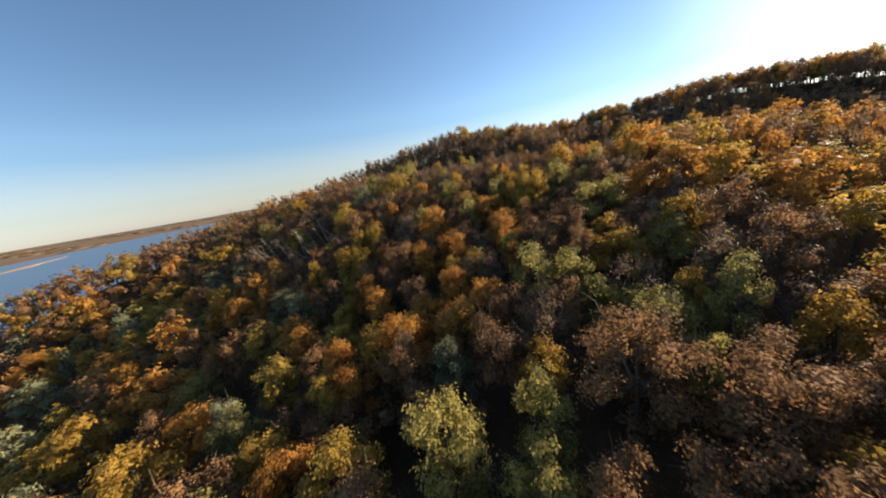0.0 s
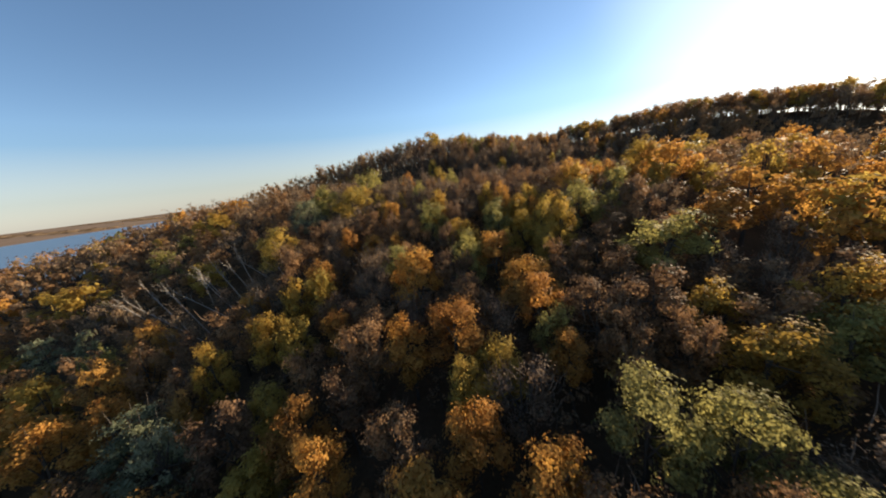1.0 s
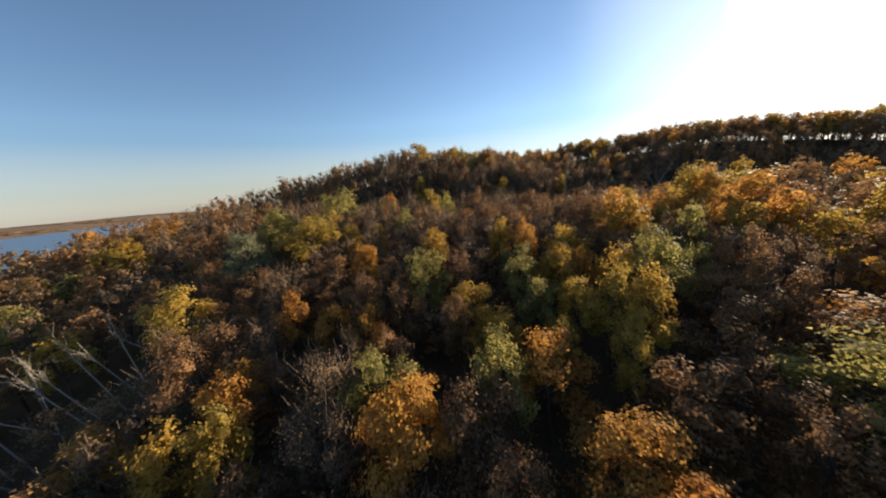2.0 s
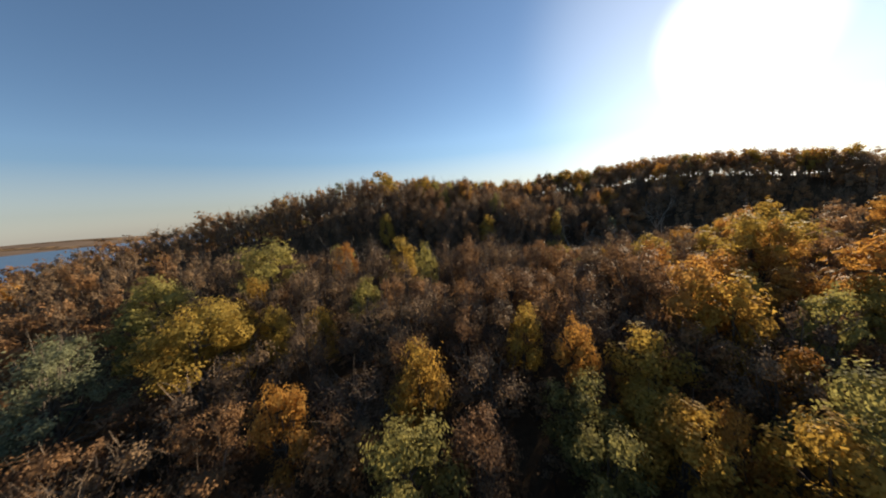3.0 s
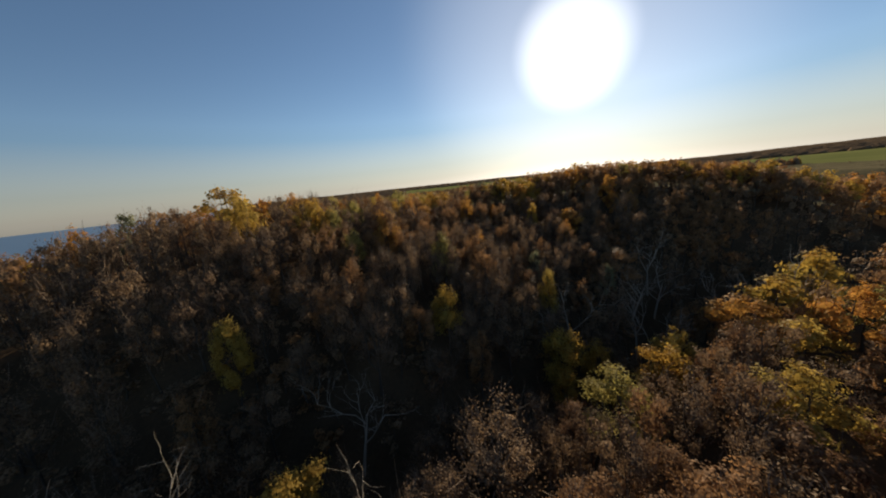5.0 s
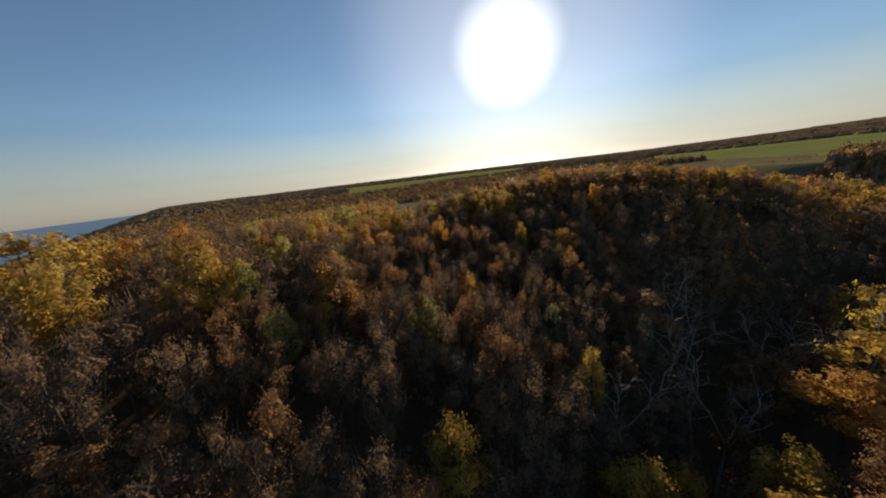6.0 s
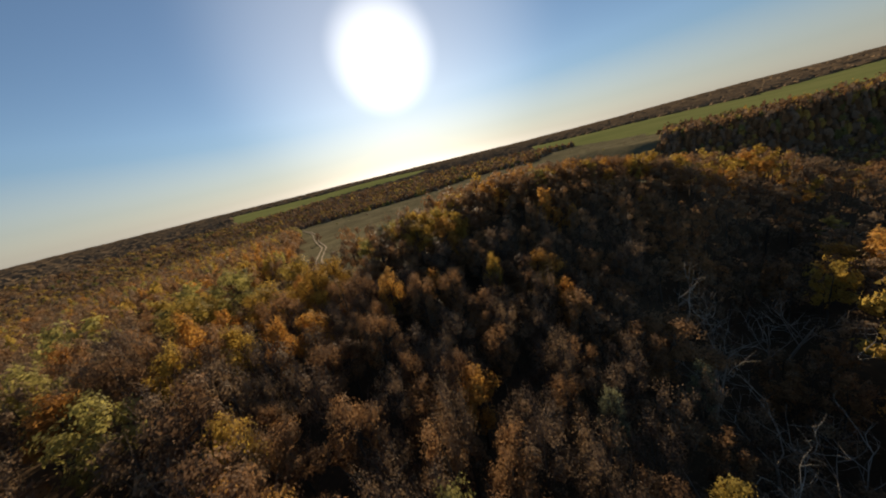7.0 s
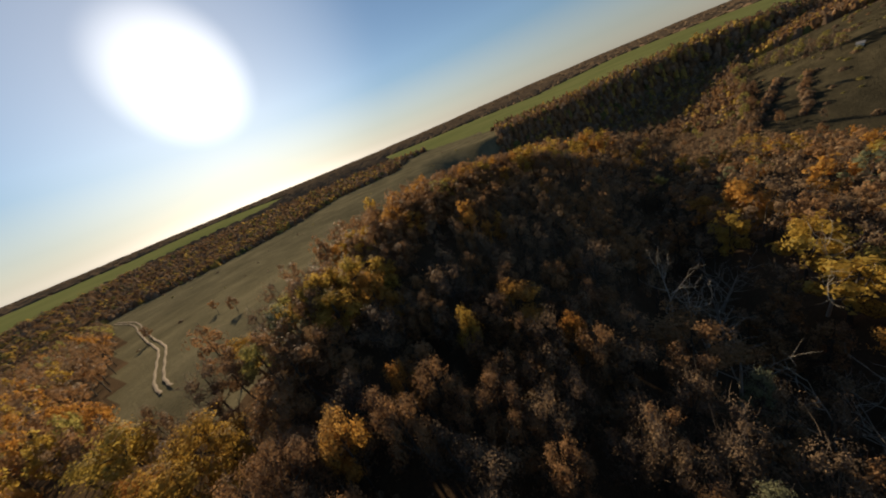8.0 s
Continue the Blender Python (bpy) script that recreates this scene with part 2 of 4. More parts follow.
def land_use(x, y):
    """0 woods, 1 dry grass, 2 green field, 3 far plain, 4 felled ground, 5 far woods."""
    b, r = polar(x, y)
    kind = np.zeros(np.shape(b), int)
    f0 = np.interp(b, (30, 40, 48, 59, 66, 70, 86.5, 87.5, 95, 105, 120, 128, 139, 150), (600, 590, 708, 782, 936, 1300, 1300, 630, 590, 440, 455, 530, 660, 780))
    f1 = np.interp(b, (30, 48, 58, 66, 70, 86, 100, 116, 127, 142, 150), (1750, 1557, 1900, 1700, 1290, 1240, 1180, 1220, 1800, 1707, 1700))
    kind[np.hypot(x - 40, y - 110) > 285] = 5
    kind[(b > 33) & (b < 152) & (r > f0) & (r < f1)] = 2
    kind[inside(GLADE, x, y)] = 1
    kind[inside(FELLED, x, y)] = 4
    kind[(x - bank(y) < -1200)] = 3
    return kind


def sheet(name, verts, faces, mats, index=None, smooth_shade=True):
    """A mesh from arrays of corners and of equal-sided faces."""
    verts, faces = np.asarray(verts, np.float32), np.asarray(faces, np.int32)
    me = bpy.data.meshes.new(name)
    n, k = faces.shape
    me.vertices.add(len(verts))
    me.vertices.foreach_set("co", verts.ravel())
    me.loops.add(n * k)
    me.loops.foreach_set("vertex_index", faces.ravel())
    me.polygons.add(n)
    me.polygons.foreach_set("loop_start", np.arange(0, n * k, k, dtype=np.int32))
    me.polygons.foreach_set("loop_total", np.full(n, k, np.int32))
    for m in mats:
        me.materials.append(m)
    if index is not None:
        me.polygons.foreach_set("material_index", np.asarray(index, np.int32))
    me.polygons.foreach_set("use_smooth", np.full(n, smooth_shade))
    me.update(calc_edges=True)
    return me


# ---- ground, river, shore ----
rings = np.concatenate([np.linspace(0.5, 260, 105), np.geomspace(264, 4900, 105)])
turns = np.radians(np.arange(0, 360, 1.8))
gr, ga = np.meshgrid(rings, turns, indexing="ij")
gx, gy = 40 + gr * np.sin(ga), 110 + gr * np.cos(ga)
gz = ground_height(gx, gy) + 0.25 * np.sin(gx * 0.9) * np.sin(gy * 0.7)
nr, na = gr.shape
ii, jj = np.meshgrid(np.arange(nr - 1), np.arange(na), indexing="ij")
quads = np.stack([ii * na + jj, ii * na + (jj + 1) % na, (ii + 1) * na + (jj + 1) % na, (ii + 1) * na + jj], -1).reshape(-1, 4)[:, ::-1]
cx = (gx[:-1] + gx[1:] + np.roll(gx[:-1], -1, 1) + np.roll(gx[1:], -1, 1)).ravel() / 4
cy = (gy[:-1] + gy[1:] + np.roll(gy[:-1], -1, 1) + np.roll(gy[1:], -1, 1)).ravel() / 4
ground = new("ground", sheet("ground", np.stack([gx, gy, gz], -1).reshape(-1, 3), quads, [SOIL, STEPPE, CROP, PLAIN, FALLOW, LITTER], land_use(cx, cy)))
tagged(ground, "wooded hillside with leaf litter, dry grass and green fields", "ground", kind="structure")

ys = np.linspace(-4600, 4700, 60)
rv = np.concatenate([np.stack([np.full(60, -2150.0), ys, np.zeros(60)], -1), np.stack([bank(ys) + 120, ys, np.zeros(60)], -1)])
k = np.arange(59)
river = new("river", sheet("river", rv, np.stack([k, k + 60, k + 61, k + 1], -1), [RIVER]))
tagged(river, "wide calm blue river below the wooded hill", "river", kind="structure")


# ---- trees ----
def tubes(paths, sides):
    """Tapered limbs: each a list of (place, radius). Corners and four-sided faces."""
    vs, fs, base = [], [], 0
    for path in paths:
        p = np.array([q[0] for q in path], float)
        d = np.gradient(p, axis=0)
        d /= np.linalg.norm(d, axis=1, keepdims=True) + 1e-9
        side = np.cross(d, (0.31, 0.93, 0.19))
        side /= np.linalg.norm(side, axis=1, keepdims=True) + 1e-9
        other = np.cross(d, side)
        for i, (_, r) in enumerate(path):
            for s in range(sides):
                a = 2 * math.pi * s / sides
                vs.append(p[i] + r * (math.cos(a) * side[i] + math.sin(a) * other[i]))
        for i in range(len(path) - 1):
            for s in range(sides):
                q = base + i * sides
                fs.append((q + s, q + (s + 1) % sides, q + sides + (s + 1) % sides, q + sides + s))
        base += len(path) * sides
    return np.array(vs), np.array(fs)


def blades(rng, places, size, lift=0.5, slim=0.62, out=None):
    """One small leaf spray at each place."""
    n = len(places)
    nrm = rng.normal(size=(n, 3)) + (0, 0, lift)
    if out is not None:
        nrm = nrm + 4.6 * out
    nrm /= np.linalg.norm(nrm, axis=1, keepdims=True)
    t = np.cross(nrm, rng.normal(size=(n, 3)))
    t /= np.linalg.norm(t, axis=1, keepdims=True)
    b = np.cross(nrm, t)
    s = (size * rng.uniform(0.6, 1.3, n))[:, None]
    v = np.stack([places + t * s, places - t * s * 0.7 + b * s * slim * 1.3, places - t * s * 0.7 - b * s * slim * 1.3], 1).reshape(-1, 3)
    return v, np.arange(3 * n).reshape(-1, 3)


BALL_V, BALL_F = [], []
_g = (1 + 5 ** 0.5) / 2
for _a in (-1, 1):
    for _b in (-_g, _g):
        BALL_V += [(0, _a, _b), (_a, _b, 0), (_b, 0, _a)]
BALL_V = np.array(BALL_V) / math.hypot(1, _g)
for _i in range(12):
    for _j in range(_i + 1, 12):
        for _k in range(_j + 1, 12):
            if max(np.linalg.norm(BALL_V[p] - BALL_V[q]) for p, q in ((_i, _j), (_j, _k), (_i, _k))) < 1.1:
                out_facing = np.dot(np.cross(BALL_V[_j] - BALL_V[_i], BALL_V[_k] - BALL_V[_i]), BALL_V[_i]) > 0
                BALL_F.append((_i, _j, _k) if out_facing else (_i, _k, _j))
BALL_F = np.array(BALL_F)


def finer(v, f):
    """A ball with each face cut in four."""
    tri = v[f]
    ab, bc, ca = (tri[:, 0] + tri[:, 1]) / 2, (tri[:, 1] + tri[:, 2]) / 2, (tri[:, 2] + tri[:, 0]) / 2
    t = np.concatenate([np.stack(q, 1) for q in ((tri[:, 0], ab, ca), (ab, tri[:, 1], bc), (ca, bc, tri[:, 2]), (ab, bc, ca))])
    w, back = np.unique(t.reshape(-1, 3).round(5), axis=0, return_inverse=True)
    return w / np.linalg.norm(w, axis=1, keepdims=True), back.reshape(-1, 3)


FINE_V, FINE_F = finer(BALL_V, BALL_F)


def hearts(rng, masses, fullness, fine):
    """The dense leafy inside of each mass of a crown: an uneven ball."""
    v0, f0 = (FINE_V, FINE_F) if fine else (BALL_V, BALL_F)
    vs, fs = [], []
    for k, (c, r) in enumerate(masses):
        vs.append(c + v0 * r * fullness * rng.uniform(0.66, 1.22, (len(v0), 1)) * (1, 1, 0.85))
        fs.append(f0 + k * len(v0))
    return np.concatenate(vs), np.concatenate(fs)


def lobes(rng, kind, radius, base, top):
    """The rounded masses that a crown is made of: place and radius."""
    out = []
    n = {"pine": 20, "bare": 7, "gold": 9, "orange": 8}.get(kind, 8)
    for i in range(n):
        h = (i + 0.5) / n
        if kind == "pine":
            h = (i // 5 + 0.5) / 4 + rng.uniform(-0.07, 0.07)
            reach, r = 0.85 * radius * (1.0 - 0.8 * h), 0.27 * radius * (1.2 - 0.6 * h)
        elif kind in ("gold", "orange"):
            reach, r = radius * 0.68 * math.sin(math.pi * (0.22 + 0.74 * h)) ** 0.8, 0.44 * radius
        else:
            reach, r = radius * 0.72 * math.sin(math.pi * (0.30 + 0.62 * h)) ** 0.7, 0.46 * radius
        a = (i * 1.257 + 0.6 * (i // 5) if kind == "pine" else i * 2.4) + rng.uniform(-0.5, 0.5)
        reach *= rng.uniform(0.7, 1.1)
        out.append((np.array([reach * math.cos(a), reach * math.sin(a), base + (top - base) * h * 0.92 - r * 0.2]), r * rng.uniform(0.8, 1.2)))
    return out


def grow(kind, seed, level, big=False):
    """Corners and faces of trunk and crown of a tree 10 m high and 3 m in crown radius. level 3: full detail, 0: far off."""
    rng = np.random.default_rng(seed)
    top, base, radius = 10.0, (3.1 if kind != "pine" else 2.8), 3.0
    masses = lobes(rng, kind, radius, base + 0.8, top - 0.9)
    if level == 0:
        masses = [(c, r * 1.22) for c, r in masses[::2]]
    limbs = []
    bend = rng.normal(0, 0.25, 2)
    mid = np.array([bend[0], bend[1], base])
    tip = np.array([bend[0] * 0.4, bend[1] * 0.4, top - 1.6])
    limbs.append([((0, 0, -0.5), 0.24), ((bend[0] * 0.5, bend[1] * 0.5, base * 0.5), 0.19), (mid, 0.15), (mid * 0.4 + tip * 0.6, 0.08), (tip, 0.025)])
    for c, r in masses if level > 1 else masses[::4]:
        f = rng.uniform(0.0, 0.75)
        start = mid * (1 - f) + tip * f - (0, 0, 0.6)
        knee = start * 0.45 + c * 0.55 + rng.normal(0, 0.2, 3) + (0, 0, -0.25)
        limbs.append([(start, 0.09), (knee, 0.055), (c, 0.03), (c + (c - start) * 0.3 + (0, 0, 0.3), 0.01)])
        if level == 3:
            for _ in range(2):
                q = c + rng.normal(0, 0.55, 3) * r + (0, 0, 0.5 * r)
                limbs.append([(knee, 0.04), (knee * 0.4 + q * 0.6 + rng.normal(0, 0.12, 3), 0.025), (q, 0.008)])
    sides = (3, 3, 3, 4)[level]
    tv, tf = tubes(limbs, sides)
    # leaves in clumps over the masses
    clumps, per, size = ((6, 5, 0.42), (8, 9, 0.23), (13, 16, 0.14), (18, 22, 0.112))[level]
    if big and level > 1:
        clumps, per, size = ((15, 18, 0.12), (22, 24, 0.095))[level - 2]
    if kind == "bare":
        per, size = max(2, int(per * 0.6)), size * 0.74
    elif kind == "rust":
        size *= 0.88
    elif kind == "pine":
        clumps = max(3, clumps // 2)
    spots, outs = [], []
    for c, r in masses:
        d = rng.normal(size=(clumps, 3)) + (0, 0, 0.75)
        d[:, :2] += 0.5 * c[:2] / radius
        d /= np.linalg.norm(d, axis=1, keepdims=True)
        spots.append(c + d * r * rng.uniform(0.7, 1.08, (clumps, 1)))
        outs.append(d)
    spots, outs = np.concatenate(spots), np.concatenate(outs)
    spread = {"pine": 0.24, "bare": 0.34}.get(kind, 0.25) * (1.0 if level > 1 else 0.95)
    places = np.repeat(spots, per, 0) + rng.normal(0, spread, (len(spots) * per, 3)) * (1, 1, 0.75)
    cv, cf = blades(rng, places, size, 0.5, 0.3 if kind == "pine" else 0.62, np.repeat(outs, per, 0))
    fullness = {"bare": 0.52, "rust": 0.64, "pine": 0.6}.get(kind, 0.70)
    hv, hf = hearts(rng, masses, fullness, level > 1)
    # fine upright twigs of half-bare crowns
    wv, wf = np.zeros((0, 3)), np.zeros((0, 3), int)
    if kind in ("bare", "rust"):
        many = (14, 36, 80, 240)[level] if kind == "bare" else (0, 10, 26, 80)[level]
        if many:
            pick = rng.integers(0, len(spots), many)
            foot = spots[pick] * (0.8, 0.8, 1) - (0, 0, 0.6) + rng.normal(0, 0.3, (many, 3))
            way = rng.normal(0, 0.38, (many, 3)) + (0, 0, 1)
            way[:, :2] += foot[:, :2] * 0.16
            end = foot + way * rng.uniform(0.9, 1.8, (many, 1)) * (0.6, 0.7, 0.9, 1.0)[level]
            w = np.cross(way, rng.normal(size=(many, 3)))
            w *= (0.055, 0.045, 0.033, 0.022)[level] / np.linalg.norm(w, axis=1, keepdims=True)
            knee = (foot + end) / 2 + rng.normal(0, 0.12, (many, 3))
            wv = np.stack([foot - w, foot + w, knee + w * 0.7, knee - w * 0.7, end + w * 0.25, end - w * 0.25], 1).reshape(-1, 3)
            q = np.arange(many)[:, None] * 6
            wf = np.concatenate([q + (0, 1, 2), q + (0, 2, 3), q + (3, 2, 4), q + (3, 4, 5)])
    return (tv, tf), (cv, cf), (wv, wf), (hv, hf)


SPECIES = {
    "rust": ("oak_tree", "rust-brown oak with half-withered autumn leaves"),
    "orange": ("maple_tree", "bright orange maple in full autumn leaf"),
    "gold": ("linden_tree", "golden-yellow linden in autumn leaf"),
    "green": ("elm_tree", "olive-green elm only beginning to turn yellow"),
    "bare": ("ash_tree", "grey-brown ash with fine twigs, nearly leafless"),
    "pine": ("pine_tree", "grey-green pine standing among autumn broadleaf trees"),
}
VARIANTS = 3
stock = {}


def join(pieces):
    out, faces, n = [], [], 0
    for v, f in pieces:
        out.append(v)
        faces.append(f + n)
        n += len(v)
    return np.concatenate(out), np.concatenate(faces)


def tree_meshes(kind, variant, level, big):
    key = (kind, variant, level, big)
    if key not in stock:
        (tv, tf), (cv, cf), (wv, wf), (hv, hf) = grow(kind, 17 * variant + 5 * len(kind) + ord(kind[0]), level, big)
        n = (3, 3, 3, 4)[level]
        trunk = sheet("trunk", tv[: 5 * n], tf[: 4 * n], [BARK])
        limbs = sheet("branchwork", tv[5 * n :], tf[4 * n :] - 5 * n, [BARK])
        verts, faces = join([(cv, cf), (wv, wf), (hv, hf)])
        crown = sheet("crown", verts, faces, [LEAF[kind], TWIG, HEART[kind]], np.repeat((0, 1, 2), (len(cf), len(wf), len(hf))), False)
        stock[key] = (trunk, limbs, crown)
    return stock[key]


def plant(kind, x, y, radius, height, level, rng):
    name, label = SPECIES[kind]
    tree = new(name)
    tree.empty_display_size = 0.3
    s = radius / 3.0
    tree.matrix_world = Matrix.Translation((x, y, float(ground_height(x, y)) - 0.1)) @ Euler((rng.normal(0, 0.03), rng.normal(0, 0.03), rng.uniform(0, 6.28))).to_matrix().to_4x4() @ Matrix.Diagonal((s, s, height / 10.0, 1))
    trunk_mesh, limb_mesh, crown_mesh = tree_meshes(kind, int(rng.integers(VARIANTS)), level, radius > 3.3)
    trunk, crown = new("trunk", trunk_mesh), new("crown", crown_mesh)
    trunk.parent = crown.parent = tree
    new("branchwork", limb_mesh).parent = trunk
    size = "broad " if radius > 4 else ("slender " if radius < 2.1 else "")
    return tagged(tree, size + label, "tree", "trees of the wooded hillside")


# trees that stand out from the rest: x, y, crown radius
MARKED = {
    "orange": ((4, 32, 2.8), (18, 74, 1.6), (-10, 38, 2.3), (-3, 46, 2.7), (3, 107, 2.0), (-3, 77, 2.1), (53, 149, 1.7), (11, 50, 3.5), (-13, 28, 2.3), (41, 83, 2.5), (-29, 27, 3.2), (81, 125, 3.6), (64, 93, 4.2), (48, 68, 4.2), (43, 52, 4.4), (-42, 36, 3.0), (47, 37, 3.9), (36, 50, 4.4), (-47, 46, 3.9), (93, 78, 3.4), (-59, 48, 4.3), (96, 74, 3.7), (-90, 57, 4.4), (-87, 67, 4.4)),
    "gold": ((16, 78, 1.8), (16, 55, 1.6), (16, 61, 2.2), (18, 59, 1.9), (20, 57, 2.3), (12, 104, 2.4), (36, 119, 2.3), (-1, 89, 2.0), (42, 106, 1.6), (21, 34, 3.3), (-5, 91, 1.9), (31, 71, 3.3), (26, 17, 2.5), (-12, 95, 4.4), (49, 98, 3.2), (22, 25, 1.7), (52, 113, 1.6), (70, 156, 3.3), (-23, 75, 3.8), (40, 74, 2.5), (-23, 51, 2.0), (77, 132, 1.6), (-31, 22, 3.4), (13, 126, 2.0), (74, 169, 4.1), (42, 28, 4.1), (31, 157, 3.6), (44, 44, 3.7), (19, 161, 4.4), (-46, 30, 3.2), (77, 87, 3.5), (46, 108, 3.2)),
    "rust": ((11, 80, 1.9), (1, 68, 2.0), (-3, 69, 1.9), (12, 18, 3.9), (8, 70, 2.1), (20, 15, 3.7), (18, 37, 2.0), (-7, 46, 2.8), (40, 139, 3.0), (71, 110, 4.4), (32, 26, 3.6), (59, 100, 2.8), (35, 35, 4.4), (34, 82, 4.0), (90, 168, 2.4), (104, 159, 2.2)),
    "green": ((14, 98, 1.8), (10, 33, 2.7), (13, 63, 2.0), (-2, 16, 3.1), (5, 17, 2.2), (13.5, 31, 2.6), (14, 68, 2.2), (4, 91, 1.9), (26, 62, 3.2), (17, 23, 3.2), (3, 113, 2.3), (32, 136, 1.6), (23, 21, 2.0), (41, 100, 3.5), (27, 48, 4.4), (33, 145, 2.2), (-8, 106, 4.4), (66, 174, 3.8), (-19, 103, 4.4), (64, 185, 4.4), (54, 39, 3.3), (51, 190, 4.4)),
    "pine": ((-24, 25, 2.6), (-27, 46, 4.4), (-23, 94, 4.4), (-58, 32, 3.8), (-71, 44, 4.4), (-68, 58, 3.5)),
    "bare": ((6, 101, 2.2), (3, 97, 2.0), (8, 104.5, 2.0), (96, 160, 2.4), (101, 154, 2.3), (85, 157, 2.2), (90, 152, 2.4), (-5, 64, 1.6), (-2, 85, 2.0), (63, 134, 2.4), (-13, 69, 2.1), (65, 128, 2.0), (26, 103, 3.8), (18, 90, 2.9), (9, 94, 2.6), (67, 125, 1.6), (-13, 75, 2.6), (19, 137, 2.2), (22, 140, 2.3), (80, 142, 3.0), (85, 132, 3.0), (84, 112, 2.8), (-44, 69, 2.9), (-39, 90, 4.4)),
}
MARKED["gold"] += ((64, 79, 4.4), (14, 112, 3.6), (-49, 109, 3.9), (-69, 85, 4.4), (53, 79, 4.4), (-68, 72, 4.4), (-60, 82, 4.4), (-96, 89, 4.4), (151, 23, 4.4),)
# more single trees of their own colour
MARKED["green"] += ((17, 18, 1.5), (15, 27.5, 2.7), (-22, 23, 2.3), (3, 12, 2.2), (10, 42, 1.9), (6, 56, 2.2), (37, 68, 2.3), (41, 154, 2.6),)
MARKED["orange"] += ((0, 29, 3.0), (10, 40, 2.0), (-25, 48, 1.8), (-1, 55, 3.1), (42, 43, 3.2), (20, 65, 1.5), (32, 74, 3.2), (-51, 125, 4.4), (52, 77, 3.0), (64, 85, 3.1), (39, 137, 2.8),)
MARKED["rust"] += ((17, 13, 3.2), (-32, 37, 2.7), (3, 23, 2.8), (14, 38, 2.2), (-5, 38, 2.4), (-18, 67, 3.9), (-24, 58, 3.1), (5, 63, 1.5), (24, 80, 2.3), (32, 77, 3.2), (7, 88, 1.5), (-6, 124, 2.6), (80, 128, 3.2),)
MARKED["pine"] += ((-65, 55, 3.2), (-24, 44, 3.2), (-20, 88, 4.2),)
MARKED["bare"] += ((8, 25, 2.9), (12, 82, 1.9), (24, 92, 2.6),)
MARKED["gold"] += ((1, 40, 1.9), (-16, 45, 2.0), (77, 68, 4.4), (12, 58, 1.4), (45, 67, 3.2), (6, 76, 2.3), (-11, 89, 4.3), (49, 105, 2.2), (66, 156, 3.2), (30, 147, 3.2), (20, 150, 2.7), (54, 98, 2.9), (62, 162, 4.4), (57, 172, 4.4), (71, 90, 4.0),)
# dead trees: x, y, height of the top, turn, lean
SNAGS = ((7, 113, 58, 0.3, -0.12), (1, 116, 58.2, 1.9, 0.3), (-4, 120, 56.5, 4.0, 0.5), (-13, 129, 58.5, 0.9, 0.15), (-17, 132, 57, 3.0, 0.4), (21, 117, 58, 2.2, 0.2), (19, 107, 56.5, 5.1, 0.5), (53, 110, 58.5, 0.8, 0.12), (62, 104, 57.5, 3.0, 0.1), (37, 134, 59, 2.6, 0.35),
         (68.5, 107, 58.5, 1.2, 0.1), (74, 105, 58, 4.4, 0.12), (77.5, 107, 59.5, 5.6, 0.05), (80, 96, 58.5, 2.0, 0.1), (83, 93, 57.5, 0.2, 0.14), (73, 90, 56.5, 3.6, 0.16), (58, 102, 56, 1.6, 0.4))
# the stretch of hill along which trees are seen close
NEAR_LINE = np.array([(0, 18), (0, 48), (9, 83), (28, 114), (60, 138)], float)


KINDS = ("rust", "orange", "gold", "green", "bare", "pine")


def mixture(x, y):
    """How common each kind is at a place."""
    w = np.array([0.44, 0.09, 0.08, 0.04, 0.34, 0.01])
    w = w + np.exp(-(float(off_line(RAVINE, x, y)) / 23) ** 2) * np.array([-0.05, -0.1, -0.08, -0.04, 0.75, 0])
    w = w + smooth(10, -30, x) * np.exp(-((y - 30) / 30) ** 2) * np.array([-0.2, 0.6, 0.4, 0.06, -0.28, 0.12])
    w = w + np.exp(-(((x - 90) / 45) ** 2 + ((y - 125) / 35) ** 2)) * np.array([0.65, 0.02, -0.07, -0.06, 0.3, 0])
    w = w + np.exp(-(((x - 45) / 30) ** 2 + ((y - 60) / 25) ** 2)) * np.array([0.0, 0.15, 0.2, 0.1, -0.1, 0])
    w = w + np.exp(-(((x - 66) / 34) ** 2 + ((y - 62) / 34) ** 2)) * np.array([0.15, 0.18, 0.30, 0.12, -0.15, 0])
    w = w + np.exp(-(((x - 28) / 16) ** 2 + ((y - 90) / 14) ** 2)) * np.array([0.35, -0.3, -0.4, -0.1, 0.4, 0])
    w = w + np.exp(-(((x - 60) / 40) ** 2 + ((y - 185) / 30) ** 2)) * np.array([0.0, 0.08, 0.10, 0.05, -0.05, 0])
    w = w + math.exp(-(float(off_line(CREST, x, y)) / 10) ** 2) * np.array([0.6, 0.1, 0.3, 0.05, -0.9, 0])
    w = w + math.exp(-((x - 172) / 28) ** 2 - ((y - 52) / 22) ** 2) * np.array([0.3, 0.7, 0.2, 0, 0, 0])
    w = w + math.exp(-((x - 150) / 40) ** 2 - ((y - 15) / 26) ** 2) * np.array([0.35, 0.2, 0.2, 0, 0.35, 0])
    w = w + math.exp(-((x - 216) ** 2 + (y + 32) ** 2) / 1400) * np.array([-0.2, -0.5, -0.5, 0, 1.5, 0])
    w = w + slender(x, y) * float(smooth(62, 48, x)) * np.array([-0.16, -0.06, -0.05, -0.02, 0.35, 0])
    w = np.clip(w, 0.004, None)
    return w / w.sum()


